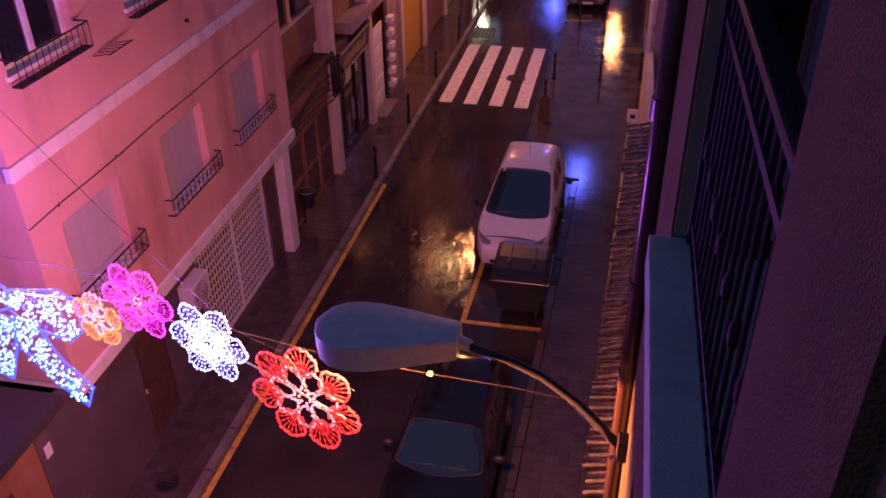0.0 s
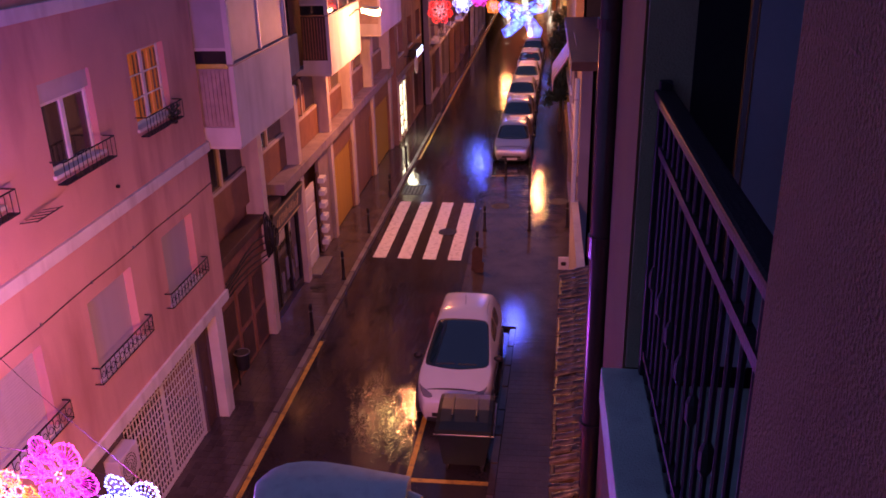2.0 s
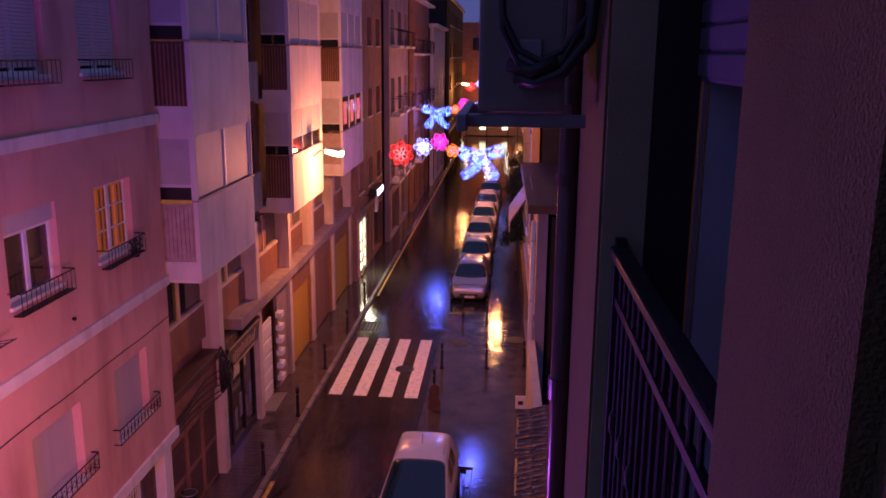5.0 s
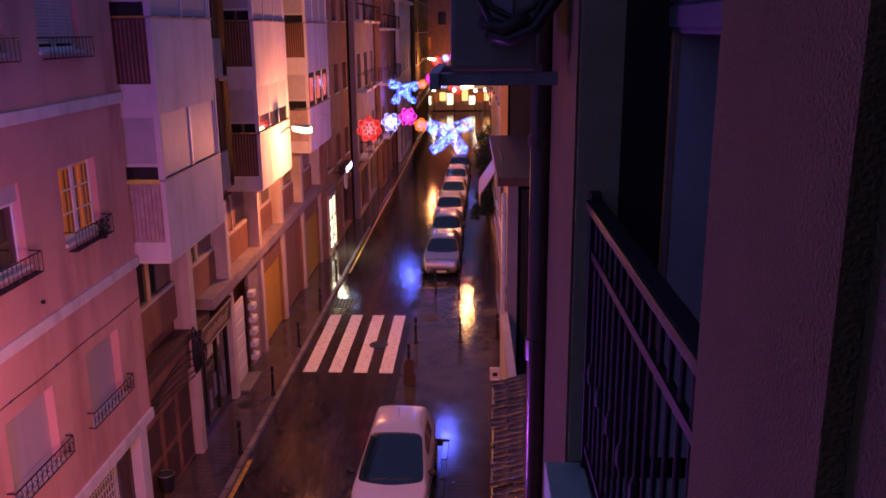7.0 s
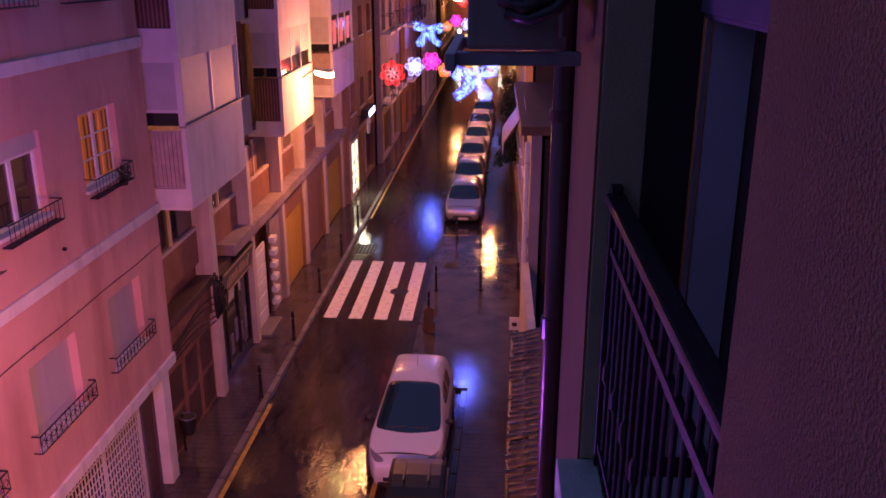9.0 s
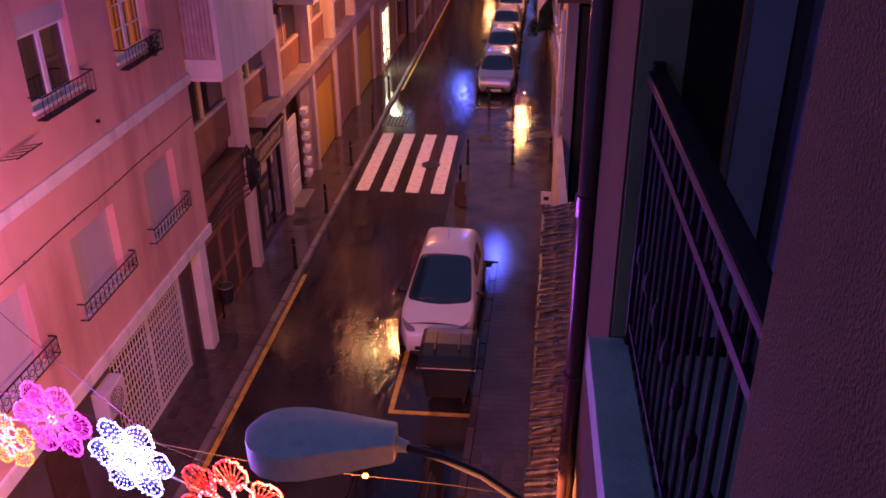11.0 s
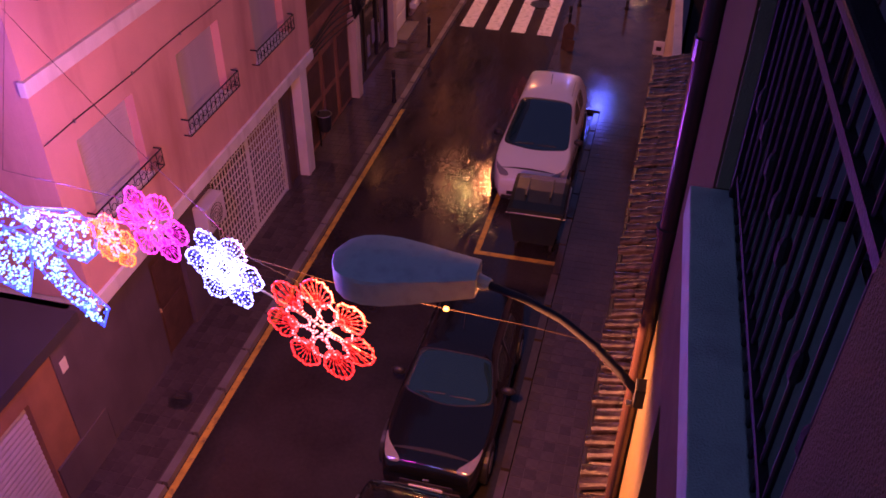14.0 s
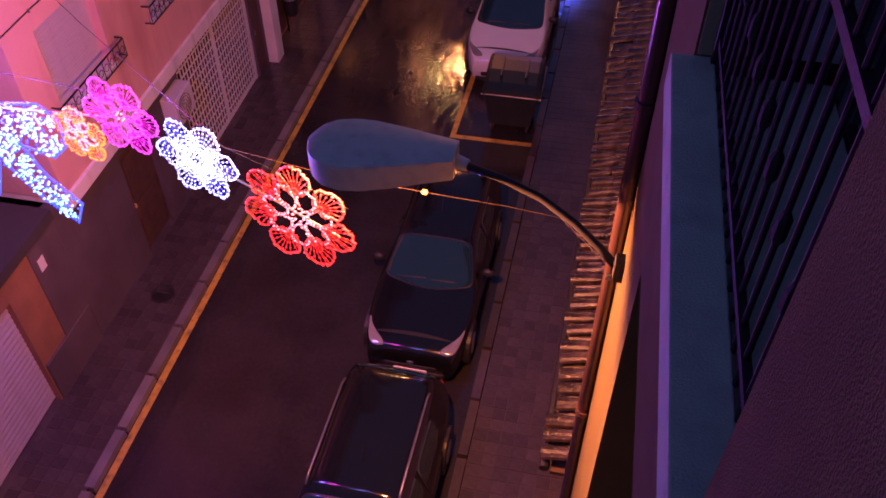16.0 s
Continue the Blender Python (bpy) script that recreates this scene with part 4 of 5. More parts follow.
# street lamp on a curved arm
sl = thing("street_lamp", "grey street lamp on a curved arm fixed to the wall", "street lamp")
def lamp_head(parent, at, d, length, width, lit, skirt=0.20):
    """A drop-shaped lantern whose nose points along -x times d."""
    prof = [(0.0, 0.12), (0.015, 0.36), (0.06, 0.68), (0.14, 0.90), (0.26, 1.0), (0.40, 0.98), (0.60, 0.82), (0.80, 0.62), (0.985, 0.45), (1.0, 0.42)]
    lid = [(-0.97, -skirt), (-1.0, -0.01), (-0.96, 0.012), (-0.5, 0.035), (0.0, 0.042), (0.5, 0.035), (0.96, 0.012), (1.0, -0.01), (0.97, -skirt)]
    bowl = [(-0.94, 0.002 - skirt), (-0.9, -0.19), (-0.6, -0.23), (0.0, -0.245), (0.6, -0.23), (0.9, -0.19), (0.94, 0.002 - skirt)]
    for name, shape, mat in (("lid", lid, LAMP_SHELL), ("bowl", bowl, lit)):
        bm = bmesh.new()
        rings = []
        for s, w in prof:
            rings.append([bm.verts.new((at[0] - d * length * (1 - s), at[1] + u * width / 2 * w, at[2] + h * (0.55 + 0.45 * w) + 0.05 * s)) for u, h in shape])
        for A, B in zip(rings, rings[1:]):
            for q in range(len(shape) - 1):
                bm.faces.new((A[q], A[q + 1], B[q + 1], B[q]))
        bm.faces.new(rings[-1])
        bm.faces.new(rings[0])
        ob = part(name, bm, mat, parent, "grey metal lid" if name == "lid" else "lamp bowl", True)
        ob.data.set_sharp_from_angle(angle=radians(28))
        ob.visible_shadow = name == "lid"


BOWL = material("lamp_bowl", (0.42, 0.36, 0.36), 0.3, vary=0.1, scale=6, bump=0.05)
GLOW_BOWL = glow("burning_lamp_bowl", (1.0, 0.62, 0.22), 40.0)
lamp_head(sl, (-0.79, 4.53, 7.16), 1, 1.04, 0.56, BOWL)
ARM_PAINT = material("dark_painted_steel", (0.016, 0.018, 0.022), 0.8, vary=0.2, scale=9, bump=0.05)
part("neck", tube([(-0.80, 4.53, 7.13), (-0.70, 4.50, 7.13)], [0.055, 0.04], 10), LAMP_SHELL, sl)
part("arm", tube([(-0.72, 4.50, 7.13), (-0.45, 4.41, 7.13), (-0.18, 4.29, 7.11), (0.06, 4.14, 7.06), (0.24, 4.0, 7.0), (0.34, 3.91, 6.96)], 0.028, 10), ARM_PAINT, sl, "curved steel arm", True)
part("bracket", box(0.33, 3.84, 6.88, 0.40, 3.95, 7.04, 0.01), ARM_PAINT, sl)
part("bolt", tube([(0.29, 3.87, 6.89), (0.32, 3.87, 6.89)], 0.018, 8), STEEL, sl)
l2 = thing("street_lamp", "burning street lamp on the balcony house", "street lamp")
lamp_head(l2, (-5.72, 27.3, 7.78), -1, 0.60, 0.42, GLOW_BOWL, 0.05)
part("arm", tube([(-6.14, 27.3, 7.55), (-5.9, 27.3, 7.74), (-5.70, 27.3, 7.77)], 0.03, 8), STEEL, l2)
for x, y, x0 in ((0.25, 53.4, 1.75), (-4.2, 90.0, -5.2)):
    lz = thing("street_lamp", "burning street lamp far along the street", "street lamp")
    lamp_head(lz, (x, y, 7.9 if y > 60 else 7.4), 1 if x0 > 0 else -1, 0.75, 0.36, GLOW_BOWL, 0.05)
    part("arm", tube([(x, y, 7.95 if y > 60 else 7.45), ((x + x0) / 2, y, 7.9 if y > 60 else 7.5), (x0, y, 7.2)], 0.03, 8), STEEL, lz)

# the bead is no lamp; its emission stands in for the street lamp's glint
BEAD_GLINT = glow("amber_bead_glint", (1.0, 0.42, 0.08), 5.0)
# wire over the street with a small bead
wr = thing("overhead_wire", "thin twisted wire stretched across the street", "wire")
part("wire", tube([(-6.86, 7.8, 7.2), (-4.6, 6.3, 6.72), (-2.86, 5.2, 6.42), (-2.06, 5.2, 6.28), (-1.17, 5.2, 6.21), (-0.46, 5.2, 6.17), (-0.04, 5.2, 6.12), (0.4, 4.72, 6.1)], 0.003, 5), material("copper_wire", (0.05, 0.035, 0.03), 0.4, metal=0.4, vary=0.2, scale=9, bump=0.1), wr)
part("bead", tube([(-1.19, 5.2, 6.205), (-1.18, 5.2, 6.21), (-1.15, 5.2, 6.21), (-1.14, 5.2, 6.205)], [0.006, 0.022, 0.022, 0.006], 10), BEAD_GLINT, wr, "small wire bead, the street lamp's glint put in as glow")

# ---- low house with a tiled roof ----
low = thing("low_house", "low house with an old clay-tiled roof edge beside the footway", "house")
E0, E1, EZ = 4.8, 17.6, 3.0
def eave(y):
    return 0.02 + 0.0335 * y
part("wall", prism([(eave(E0) + 0.3, E0), (5, E0), (5, E1), (eave(E1) + 0.3, E1)], "z", 0.1, EZ - 0.1), PILASTER, low)
part("roof_deck", prism([(eave(E0) + 0.02, E0), (eave(E1) + 0.02, E1), (5.0, E1), (5.0, E0)], "z", EZ - 0.12, EZ - 0.06), DARK_WOOD, low)
part("gutter", tube([(eave(E0) - 0.05, E0, EZ - 0.03), (eave(E1) - 0.05, E1, EZ - 0.03)], 0.055, 8), CABLE, low, "black gutter")
def clay_tile(length, r):
    bm = bmesh.new()
    rings = []
    for s, rr in ((0, r), (length, r * 0.82)):
        rings.append([bm.verts.new((s, math.cos(a) * rr, math.sin(a) * rr * 0.8)) for a in (math.pi * q / 6 for q in range(7))])
        rings.append([bm.verts.new((s, math.cos(a) * (rr - 0.016), math.sin(a) * (rr - 0.016) * 0.8)) for a in (math.pi * q / 6 for q in range(7))])
    o0, i0, o1, i1 = rings
    for q in range(6):
        bm.faces.new((o0[q], o0[q + 1], o1[q + 1], o1[q]))
        bm.faces.new((i0[q], i1[q], i1[q + 1], i0[q + 1]))
        bm.faces.new((o0[q], i0[q], i0[q + 1], o0[q + 1]))
    me = bpy.data.meshes.new("roof_tile")
    bm.to_mesh(me)
    bm.free()
    me.materials.append(TILE)
    return me
TILE_MESH = clay_tile(0.42, 0.085)
rnd = random.Random(21)
for i in range(61):
    y = E0 + 0.12 + i * 0.21
    for c in range(3):
        for up in (0, 1):
            t = new("roof_tile", TILE_MESH)
            t.parent = low
            yy = y + (0.105 if up else 0)
            t.matrix_local = pose(eave(yy) - 0.06 + 0.33 * c + rnd.uniform(-0.05, 0.05), yy + rnd.uniform(-0.02, 0.02), EZ + (0.02 if up else 0.06) + 0.075 * c + rnd.uniform(-0.008, 0.008), 180 if up else 0, -13 + rnd.uniform(-5, 5), rnd.uniform(-5, 5))
tagged(part("yard_wall", box(0.95, 17.65, 0.1, 1.15, 23.95, 2.6), PILASTER), "rendered yard wall by the footway", "wall", kind="structure")
wp = thing("white_downpipe", "white drainpipe on the corner of the grey house", "drainpipe")
part("pipe", tube([(1.0, 23.9, 0.1), (1.0, 23.9, 6.2)], 0.07, 12), WHITE_FRAME, wp, smooth=True)
for z in (1.5, 3.8, 5.6):
    part("clip", tube([(1.0, 23.9, z), (1.0, 23.9, z + 0.06)], 0.085, 12), GREY_PANEL, wp)
ss = thing("small_notice", "small white notice board by the footway", "sign")
part("board", box(0.62, 23.55, 0.55, 0.93, 23.6, 0.95, 0.01), WHITE_FRAME, ss)
part("mark", box(0.70, 23.54, 0.68, 0.85, 23.548, 0.80), CABLE, ss)
part("post", tube([(0.78, 23.62, 0.1), (0.78, 23.62, 0.9)], 0.02, 6), STEEL, ss)
awn = thing("green_awning", "dark green striped awning over the footway", "awning")
AWN = material("green_canvas", (0.04, 0.09, 0.08), 0.7, vary=0.3, scale=4, bump=0.1)
for i in range(10):
    y = 27.0 + i * 0.28
    part("stripe", prism([(1.06, 6.6), (1.06, 6.66), (0.35, 5.6), (0.33, 5.2), (0.36, 5.2), (0.38, 5.55)], "y", y, y + 0.27), AWN if i % 2 else LEDGE, awn)

# low neighbour on the opposite side, nearest the camera
nb = thing("garage_house", "low ochre house with a pale ribbed garage door", "house")
part("wall", wall_x(WALL_L - 0.2, WALL_L, -6, 7.55, 0.1, 2.72, [(3.0, 6.3, 0.1, 2.3)]), ORANGE_WALL, nb)
slats(WALL_L - 0.12, 3.0, 6.3, 0.12, 2.3, 0.1, SHUTTER, nb, "slat", 0.03)
part("plinth", box(WALL_L, 6.32, 0.1, WALL_L + 0.04, 7.55, 0.9, 0.01), DARK_PLASTER, nb)
part("corner_panel", box(WALL_L, 6.9, 0.9, WALL_L + 0.03, 7.58, 2.7, 0.008), DARK_PLASTER, nb)
part("roof", box(-14, -6, 2.72, WALL_L + 0.1, 7.55, 2.9), GROUND, nb)
po = thing("small_poster", "small white notice stuck on the wall", "notice")
part("sheet", box(WALL_L + 0.031, 7.0, 2.18, WALL_L + 0.036, 7.14, 2.4), WHITE_FRAME, po)

# ---- vehicles ----
def car(name, label, at, turn, L, W, H, paint, nose=0.25, kind="hatch", rails=False, antenna=True, rake=0.19, snub=0.20, taper=0.10):
    """A parked car, its nose towards -y before turning. The body is one smooth skin; glass and lamps are let into it."""
    c = thing(name, label, "car", at=at)
    c.rotation_euler = (0, 0, radians(turn))
    belt = 0.60 * H
    cowl, top0 = nose, nose + rake
    if kind == "estate":
        tail = [(0.70, H * 1.01), (0.735, H * 1.01), (0.90, H * 0.985), (0.975, belt + 0.08), (1.0, belt - 0.25)]
    else:
        tail = [(0.72, H), (0.745, H * 0.995), (0.90, H * 0.955), (0.97, belt + 0.02), (1.0, belt - 0.22)]
    prof = [(0.0, 0.34 * H), (0.008, 0.43 * H), (0.05, 0.50 * H), (cowl * 0.6, 0.575 * H), (cowl, belt + 0.03), (cowl + 0.03, belt + 0.07),
            (top0, H * 0.965), (top0 + 0.025, H * 0.985), ((top0 + 0.70) / 2, H), ((top0 + 0.70) / 2 + 0.025, H)] + tail
    rows = []
    for sx, z in prof:
        e = snub * max(0, 1 - sx / 0.16) ** 2 + taper * max(0, (sx - 0.82) / 0.18) ** 2
        w = W / 2 * (1 - e)
        up = max(0.0, min(1.0, (z - belt) / (H - belt)))
        sh = min(belt, z - 0.03)
        half = [(0.0, z + 0.022), (w * 0.4, z + 0.018), (w * (0.86 - 0.24 * up), z - 0.01 * up), (w * (0.93 - 0.21 * up), max(0.47, z - 0.06 * up - 0.012)),
                (w * 0.95, max(0.46, sh)), (w * 0.99, max(0.44, sh - 0.10)), (w, 0.42), (w * 0.97, 0.26), (w * 0.86, 0.17), (0.0, 0.17)]
        rows.append([(x, (sx - 0.5) * L, zz) for x, zz in half])
    n, m = len(rows), len(rows[0])

    def basis(t, count):
        k = max(0, min(count - 1, int(math.floor(t + 0.5))))
        f = t - k + 0.5
        return k, (0.5 * (1 - f) ** 2, 0.5 + f - f * f, 0.5 * f * f)

    def skin(i, v):
        """Point of the body: i runs from nose to tail, v from the middle of the roof (0) to the sills."""
        i, a = max(0.0, min(n - 1.0, i)), min(m - 1.0, abs(v))
        ki, wi = basis(i, n)
        kj, wj = basis(a, m)
        p = Vector((0, 0, 0))
        for di in (-1, 0, 1):
            r = rows[max(0, min(n - 1, ki + di))]
            for dj in (-1, 0, 1):
                q, flip = kj + dj, 1
                if q < 0:
                    q, flip = 1, -1
                if q > m - 1:
                    q, flip = m - 2, -1
                x, y, z = r[q]
                p += wi[di + 1] * wj[dj + 1] * Vector((x * flip, y, z))
        return Vector((p.x if v >= 0 else -p.x, p.y, p.z))

    def out(i, v, lift):
        a, b = skin(i + 0.04, v) - skin(i - 0.04, v), skin(i, v + 0.04) - skin(i, v - 0.04)
        nn = a.cross(b)
        p = skin(i, v)
        if nn.length < 1e-9:
            return p
        nn.normalize()
        if nn.dot(p - Vector((0, p.y * 0.9, 0.22 * H))) < 0:
            nn = -nn
        return p + nn * lift

    def inlay(pname, ic, vc, ai, av, mat, lift=0.006, power=5.0, bow=0.0, lean=0.0, txt=""):
        """A rounded patch let into the skin."""
        bm = bmesh.new()
        rings = []
        for r in (0.0, 0.25, 0.5, 0.75, 0.93, 1.0):
            ring = []
            for k in range(1 if r == 0 else 48):
                a = 2 * math.pi * k / 48
                cu, sv = math.cos(a), math.sin(a)
                q = r / (abs(cu) ** power + abs(sv) ** power) ** (1 / power)
                di, dv = q * cu, q * sv
                low = max(0.0, -di)
                i = ic + ai * di - bow * low * (1 - dv * dv) + lean * dv
                ring.append(bm.verts.new(out(i, vc + av * dv, lift if r < 1 else -0.004)))
            rings.append(ring)
        for k in range(48):
            bm.faces.new((rings[0][0], rings[1][k], rings[1][(k + 1) % 48]))
            for A, B in zip(rings[1:], rings[2:]):
                bm.faces.new((A[k], B[k], B[(k + 1) % 48], A[(k + 1) % 48]))
        return part(pname, bm, mat, c, txt, True)

    bm = bmesh.new()
    ni, nv = (n - 1) * 5, (m - 1) * 6
    grid = [[bm.verts.new(skin((n - 1) * a / ni, (m - 1) * (b / nv * 2 - 1))) for b in range(nv + 1)] for a in range(ni + 1)]
    for a in range(ni):
        for b in range(len(grid[0]) - 1):
            bm.faces.new((grid[a][b], grid[a + 1][b], grid[a + 1][b + 1], grid[a][b + 1]))
    for end in (grid[0], grid[-1]):
        bm.faces.new(end)
    bmesh.ops.remove_doubles(bm, verts=bm.verts, dist=0.0005)
    part("body", bm, paint, c, "", True)
    inlay("windscreen_seal", 5.50, 0, 0.56, 2.72, PLASTIC, 0.003, 6, 1.15)
    inlay("windscreen", 5.50, 0, 0.50, 2.58, CAR_GLASS, 0.007, 6, 1.15, txt="dark wet windscreen reflecting the sky")
    inlay("rear_window", 12.46, 0, 0.36, 2.35, CAR_GLASS, 0.006, 5, txt="dark rear window")
    for sg in (1, -1):
        inlay("side_window", 6.85, sg * 3.52, 1.15, 0.40, CAR_GLASS, 0.005, 5, txt="dark glass")
        inlay("side_window", 9.75, sg * 3.52, 1.45, 0.40, CAR_GLASS, 0.005, 5, txt="dark glass")
        inlay("headlight", 1.95, sg * 2.45, 0.50, 1.00, HEADLIGHT, 0.010, 2.2, 0, sg * 0.45, "clear headlamp glass")
        inlay("tail_light", 13.1, sg * 3.3, 0.42, 0.50, TAIL, 0.010, 3, 0, 0, "red tail lamp")
        inlay("door_seam", 8.3, sg * 4.9, 0.03, 1.3, PLASTIC, 0.002, 8)
        inlay("roof_seam", 8.9, sg * 2.25, 2.3, 0.035, PLASTIC, 0.002, 8)
        inlay("sill_trim", 8.0, sg * 6.6, 2.6, 0.22, PLASTIC, 0.008, 6)
        inlay("wiper", 4.62, sg * 0.72, 0.06, 0.66, PLASTIC, 0.014, 4, 0, 0.05)
        bm = bmesh.new()
        bmesh.ops.create_uvsphere(bm, u_segments=12, v_segments=8, radius=1)
        for q in bm.verts:
            q.co = Vector((q.co.x * 0.115 + sg * (W / 2 + 0.075), q.co.y * (0.065 if q.co.y < 0 else 0.03) + (cowl + 0.10 - 0.5) * L, q.co.z * 0.08 + belt + 0.08))
        part("wing_mirror", bm, PLASTIC, c, "", True)
    inlay("bonnet_seam", 2.1, 0, 0.035, 2.5, PLASTIC, 0.002, 8, -0.2)
    part("grille", box(-W * 0.25, -L / 2 - 0.012, 0.30, W * 0.25, -L / 2 + 0.05, 0.40, 0.02), PLASTIC, c)
    part("badge", box(-0.05, -L / 2 - 0.01, 0.435, 0.05, -L / 2 + 0.04, 0.475, 0.012), STEEL, c)
    for sx in (1, -1):
        for q in (0.17, 0.80):
            x, y, r = sx * (W / 2 - 0.10), (q - 0.5) * L, 0.30
            part("wheel_arch", tube([(x + sx * 0.02, y, r + 0.02), (x + sx * 0.112, y, r + 0.02)], r + 0.05, 24), PLASTIC, c)
            ty = part("tyre", tube([(x - 0.095, y, r), (x - 0.07, y, r), (x + 0.09, y, r), (x + 0.122, y, r)], [r - 0.04, r, r, r - 0.04], 20), RUBBER, c)
            part("rim", tube([(x + sx * 0.07, y, r), (x + sx * 0.13, y, r)], [0.19, 0.17], 14), RIM, ty)
    part("bumper", box(-W * 0.32, -L / 2 - 0.03, 0.19, W * 0.32, -L / 2 + 0.08, 0.28, 0.025), PLASTIC, c)
    part("number_plate", box(-0.26, -L / 2 - 0.035, 0.225, 0.26, -L / 2 - 0.012, 0.325, 0.004), WHITE_FRAME, c, "plain pale plate")
    part("rear_bumper", box(-W * 0.40, L / 2 - 0.06, 0.24, W * 0.40, L / 2 + 0.03, 0.42, 0.03), paint, c)
    if antenna:
        part("antenna", tube([(0, (top0 + 0.10 - 0.5) * L, H), (0, (top0 + 0.10 - 0.5) * L + 0.12, H + 0.22)], 0.006, 5), PLASTIC, c)
    if rails:
        for sx in (1, -1):
            part("roof_rail", tube([(sx * W * 0.34, (top0 - 0.5) * L, H - 0.03), (sx * W * 0.34, (top0 + 0.03 - 0.5) * L, H + 0.035), (sx * W * 0.34, 0.30 * L, H + 0.035), (sx * W * 0.34, 0.33 * L, H - 0.04)], 0.014, 6), STEEL, c, "bright roof rail", True)
    return c


car("white_hatchback", "white hatchback with rain drops parked behind a waste container", (-1.75, 18.02, 0), -1.4, 4.45, 1.72, 1.60, WHITE_CAR, nose=0.215, rake=0.36, snub=0.28)
car("black_hatchback", "glossy black hatchback parked under the street lamp", (-1.98, 9.78, 0), -1.0, 4.1, 1.66, 1.42, BLACK_CAR, nose=0.30, rake=0.17)
car("black_estate_car", "glossy black estate car with bright roof rails", (-2.08, 5.15, 0), -1.5, 4.3, 1.72, 1.46, BLACK_CAR, nose=0.26, kind="estate", rails=True, taper=0.26)
for i, (x, y, p, what) in enumerate(((-1.22, 38.4, SILVER_CAR, "silver hatchback with a wet windscreen parked past the crossing"), (-1.15, 43.2, SILVER_CAR, "silver hatchback parked in the row"),
                                     (-1.1, 48.4, WHITE_CAR, "pale hatchback parked in the row"), (-0.95, 53.6, WHITE_CAR, "white hatchback parked in the row"), (-0.85, 58.8, WHITE_CAR, "white car at the end of the row"), (-0.7, 64.0, SILVER_CAR, "silver car far down the row"))):
    car("parked_car", what, (x, y, 0), -1.5, 4.1, 1.68, 1.46, p, nose=0.24, rake=0.20)

# ---- street furniture ----
first = thing("bollard", "black iron bollard on the wet footway", "bollard", "bollards")
part("post", tube([(0, 0, 0), (0, 0, 0.04), (0, 0, 0.08), (0, 0, 0.78), (0, 0, 0.80), (0, 0, 0.86), (0, 0, 0.93), (0, 0, 0.95)], [0.075, 0.075, 0.05, 0.042, 0.055, 0.055, 0.04, 0.012], 12), BOLLARD, first, smooth=True)
part("ring", tube([(0, 0, 0.70), (0, 0, 0.73)], 0.047, 12), STEEL, first)
spots = [(-5.98, 19.76), (-5.95, 23.45), (-5.93, 27.42), (-5.86, 31.41), (-5.85, 35.6), (-1.88, 27.85), (-0.32, 28.0), (1.0, 28.36), (-1.95, 25.34), (-1.41, 33.9), (-0.4, 33.4)]
first.location = (*spots[0], 0.1)
for x, y in spots[1:]:
    copy_thing(first, pose(x, y, 0.1))

wc = thing("waste_container", "dark green wheeled waste container in a yellow-marked bay", "waste container", at=(-1.38, 14.75, 0))
part("body", prism([(-0.42, 0.22), (0.42, 0.22), (0.56, 1.05), (-0.56, 1.05)], "y", -0.52, 0.52), BIN_GREEN, wc)
bm = bmesh.new()
prev = None
for s, z in ((-0.66, 1.04), (-0.64, 1.12), (-0.45, 1.20), (-0.1, 1.27), (0.3, 1.27), (0.56, 1.22), (0.64, 1.06)):
    ring = [bm.verts.new((x, s, z - (0.03 if abs(x) > 0.5 else 0))) for x in (-0.56, -0.48, 0.48, 0.56)]
    if prev:
        for q in range(3):
            bm.faces.new((prev[q], prev[q + 1], ring[q + 1], ring[q]))
    prev = ring
lid = part("lid", bm, BIN_GREEN, wc)
md = lid.modifiers.new("thick", "SOLIDIFY")
md.thickness = 0.03
for q in (-0.25, 0.25):
    part("lid_rib", box(q - 0.02, -0.35, 1.255, q + 0.02, 0.35, 1.29, 0.008), BIN_GREEN, wc)
part("rim", tube([(-0.56, -0.56, 1.04), (0.56, -0.56, 1.04), (0.56, 0.56, 1.04), (-0.56, 0.56, 1.04)], 0.03, 6, closed=True), BIN_GREEN, wc)
part("lift_bar", tube([(-0.60, -0.6, 0.98), (0.60, -0.6, 0.98), (0.60, 0.5, 1.05)], 0.016, 6), STEEL, wc, "bright steel bar")
for x in (-0.36, 0.36):
    for y in (-0.4, 0.4):
        part("wheel", tube([(x - 0.025, y, 0.1), (x + 0.025, y, 0.1)], 0.1, 14), RUBBER, wc)
        part("fork", box(x - 0.03, y - 0.02, 0.1, x + 0.03, y + 0.02, 0.24), STEEL, wc)

MANHOLE = material("cast_iron", (0.035, 0.033, 0.035), 0.45, metal=0.5, vary=0.3, scale=14, bump=0.5, grain=40)
def cover(x, y, z, r, what):
    m = thing("manhole_cover", what, "manhole cover", "manhole covers", at=(x, y, z))
    part("frame", tube([(r * math.cos(a), r * math.sin(a), 0.004) for a in (k * math.pi / 12 for k in range(24))], 0.012, 5, closed=True), MANHOLE, m)
    part("lid", tube([(0, 0, -0.01), (0, 0, 0.008)], r - 0.02, 24), MANHOLE, m)
    for q in range(5):
        w = math.sqrt(max(0.01, (r * 0.8) ** 2 - ((q - 2) * r * 0.33) ** 2))
        part("rib", box(-w, (q - 2) * r * 0.33 - 0.015, 0.008, w, (q - 2) * r * 0.33 + 0.015, 0.014), MANHOLE, m)
cover(-3.19, 27.9, 0.006, 0.33, "round iron manhole cover on the crossing")
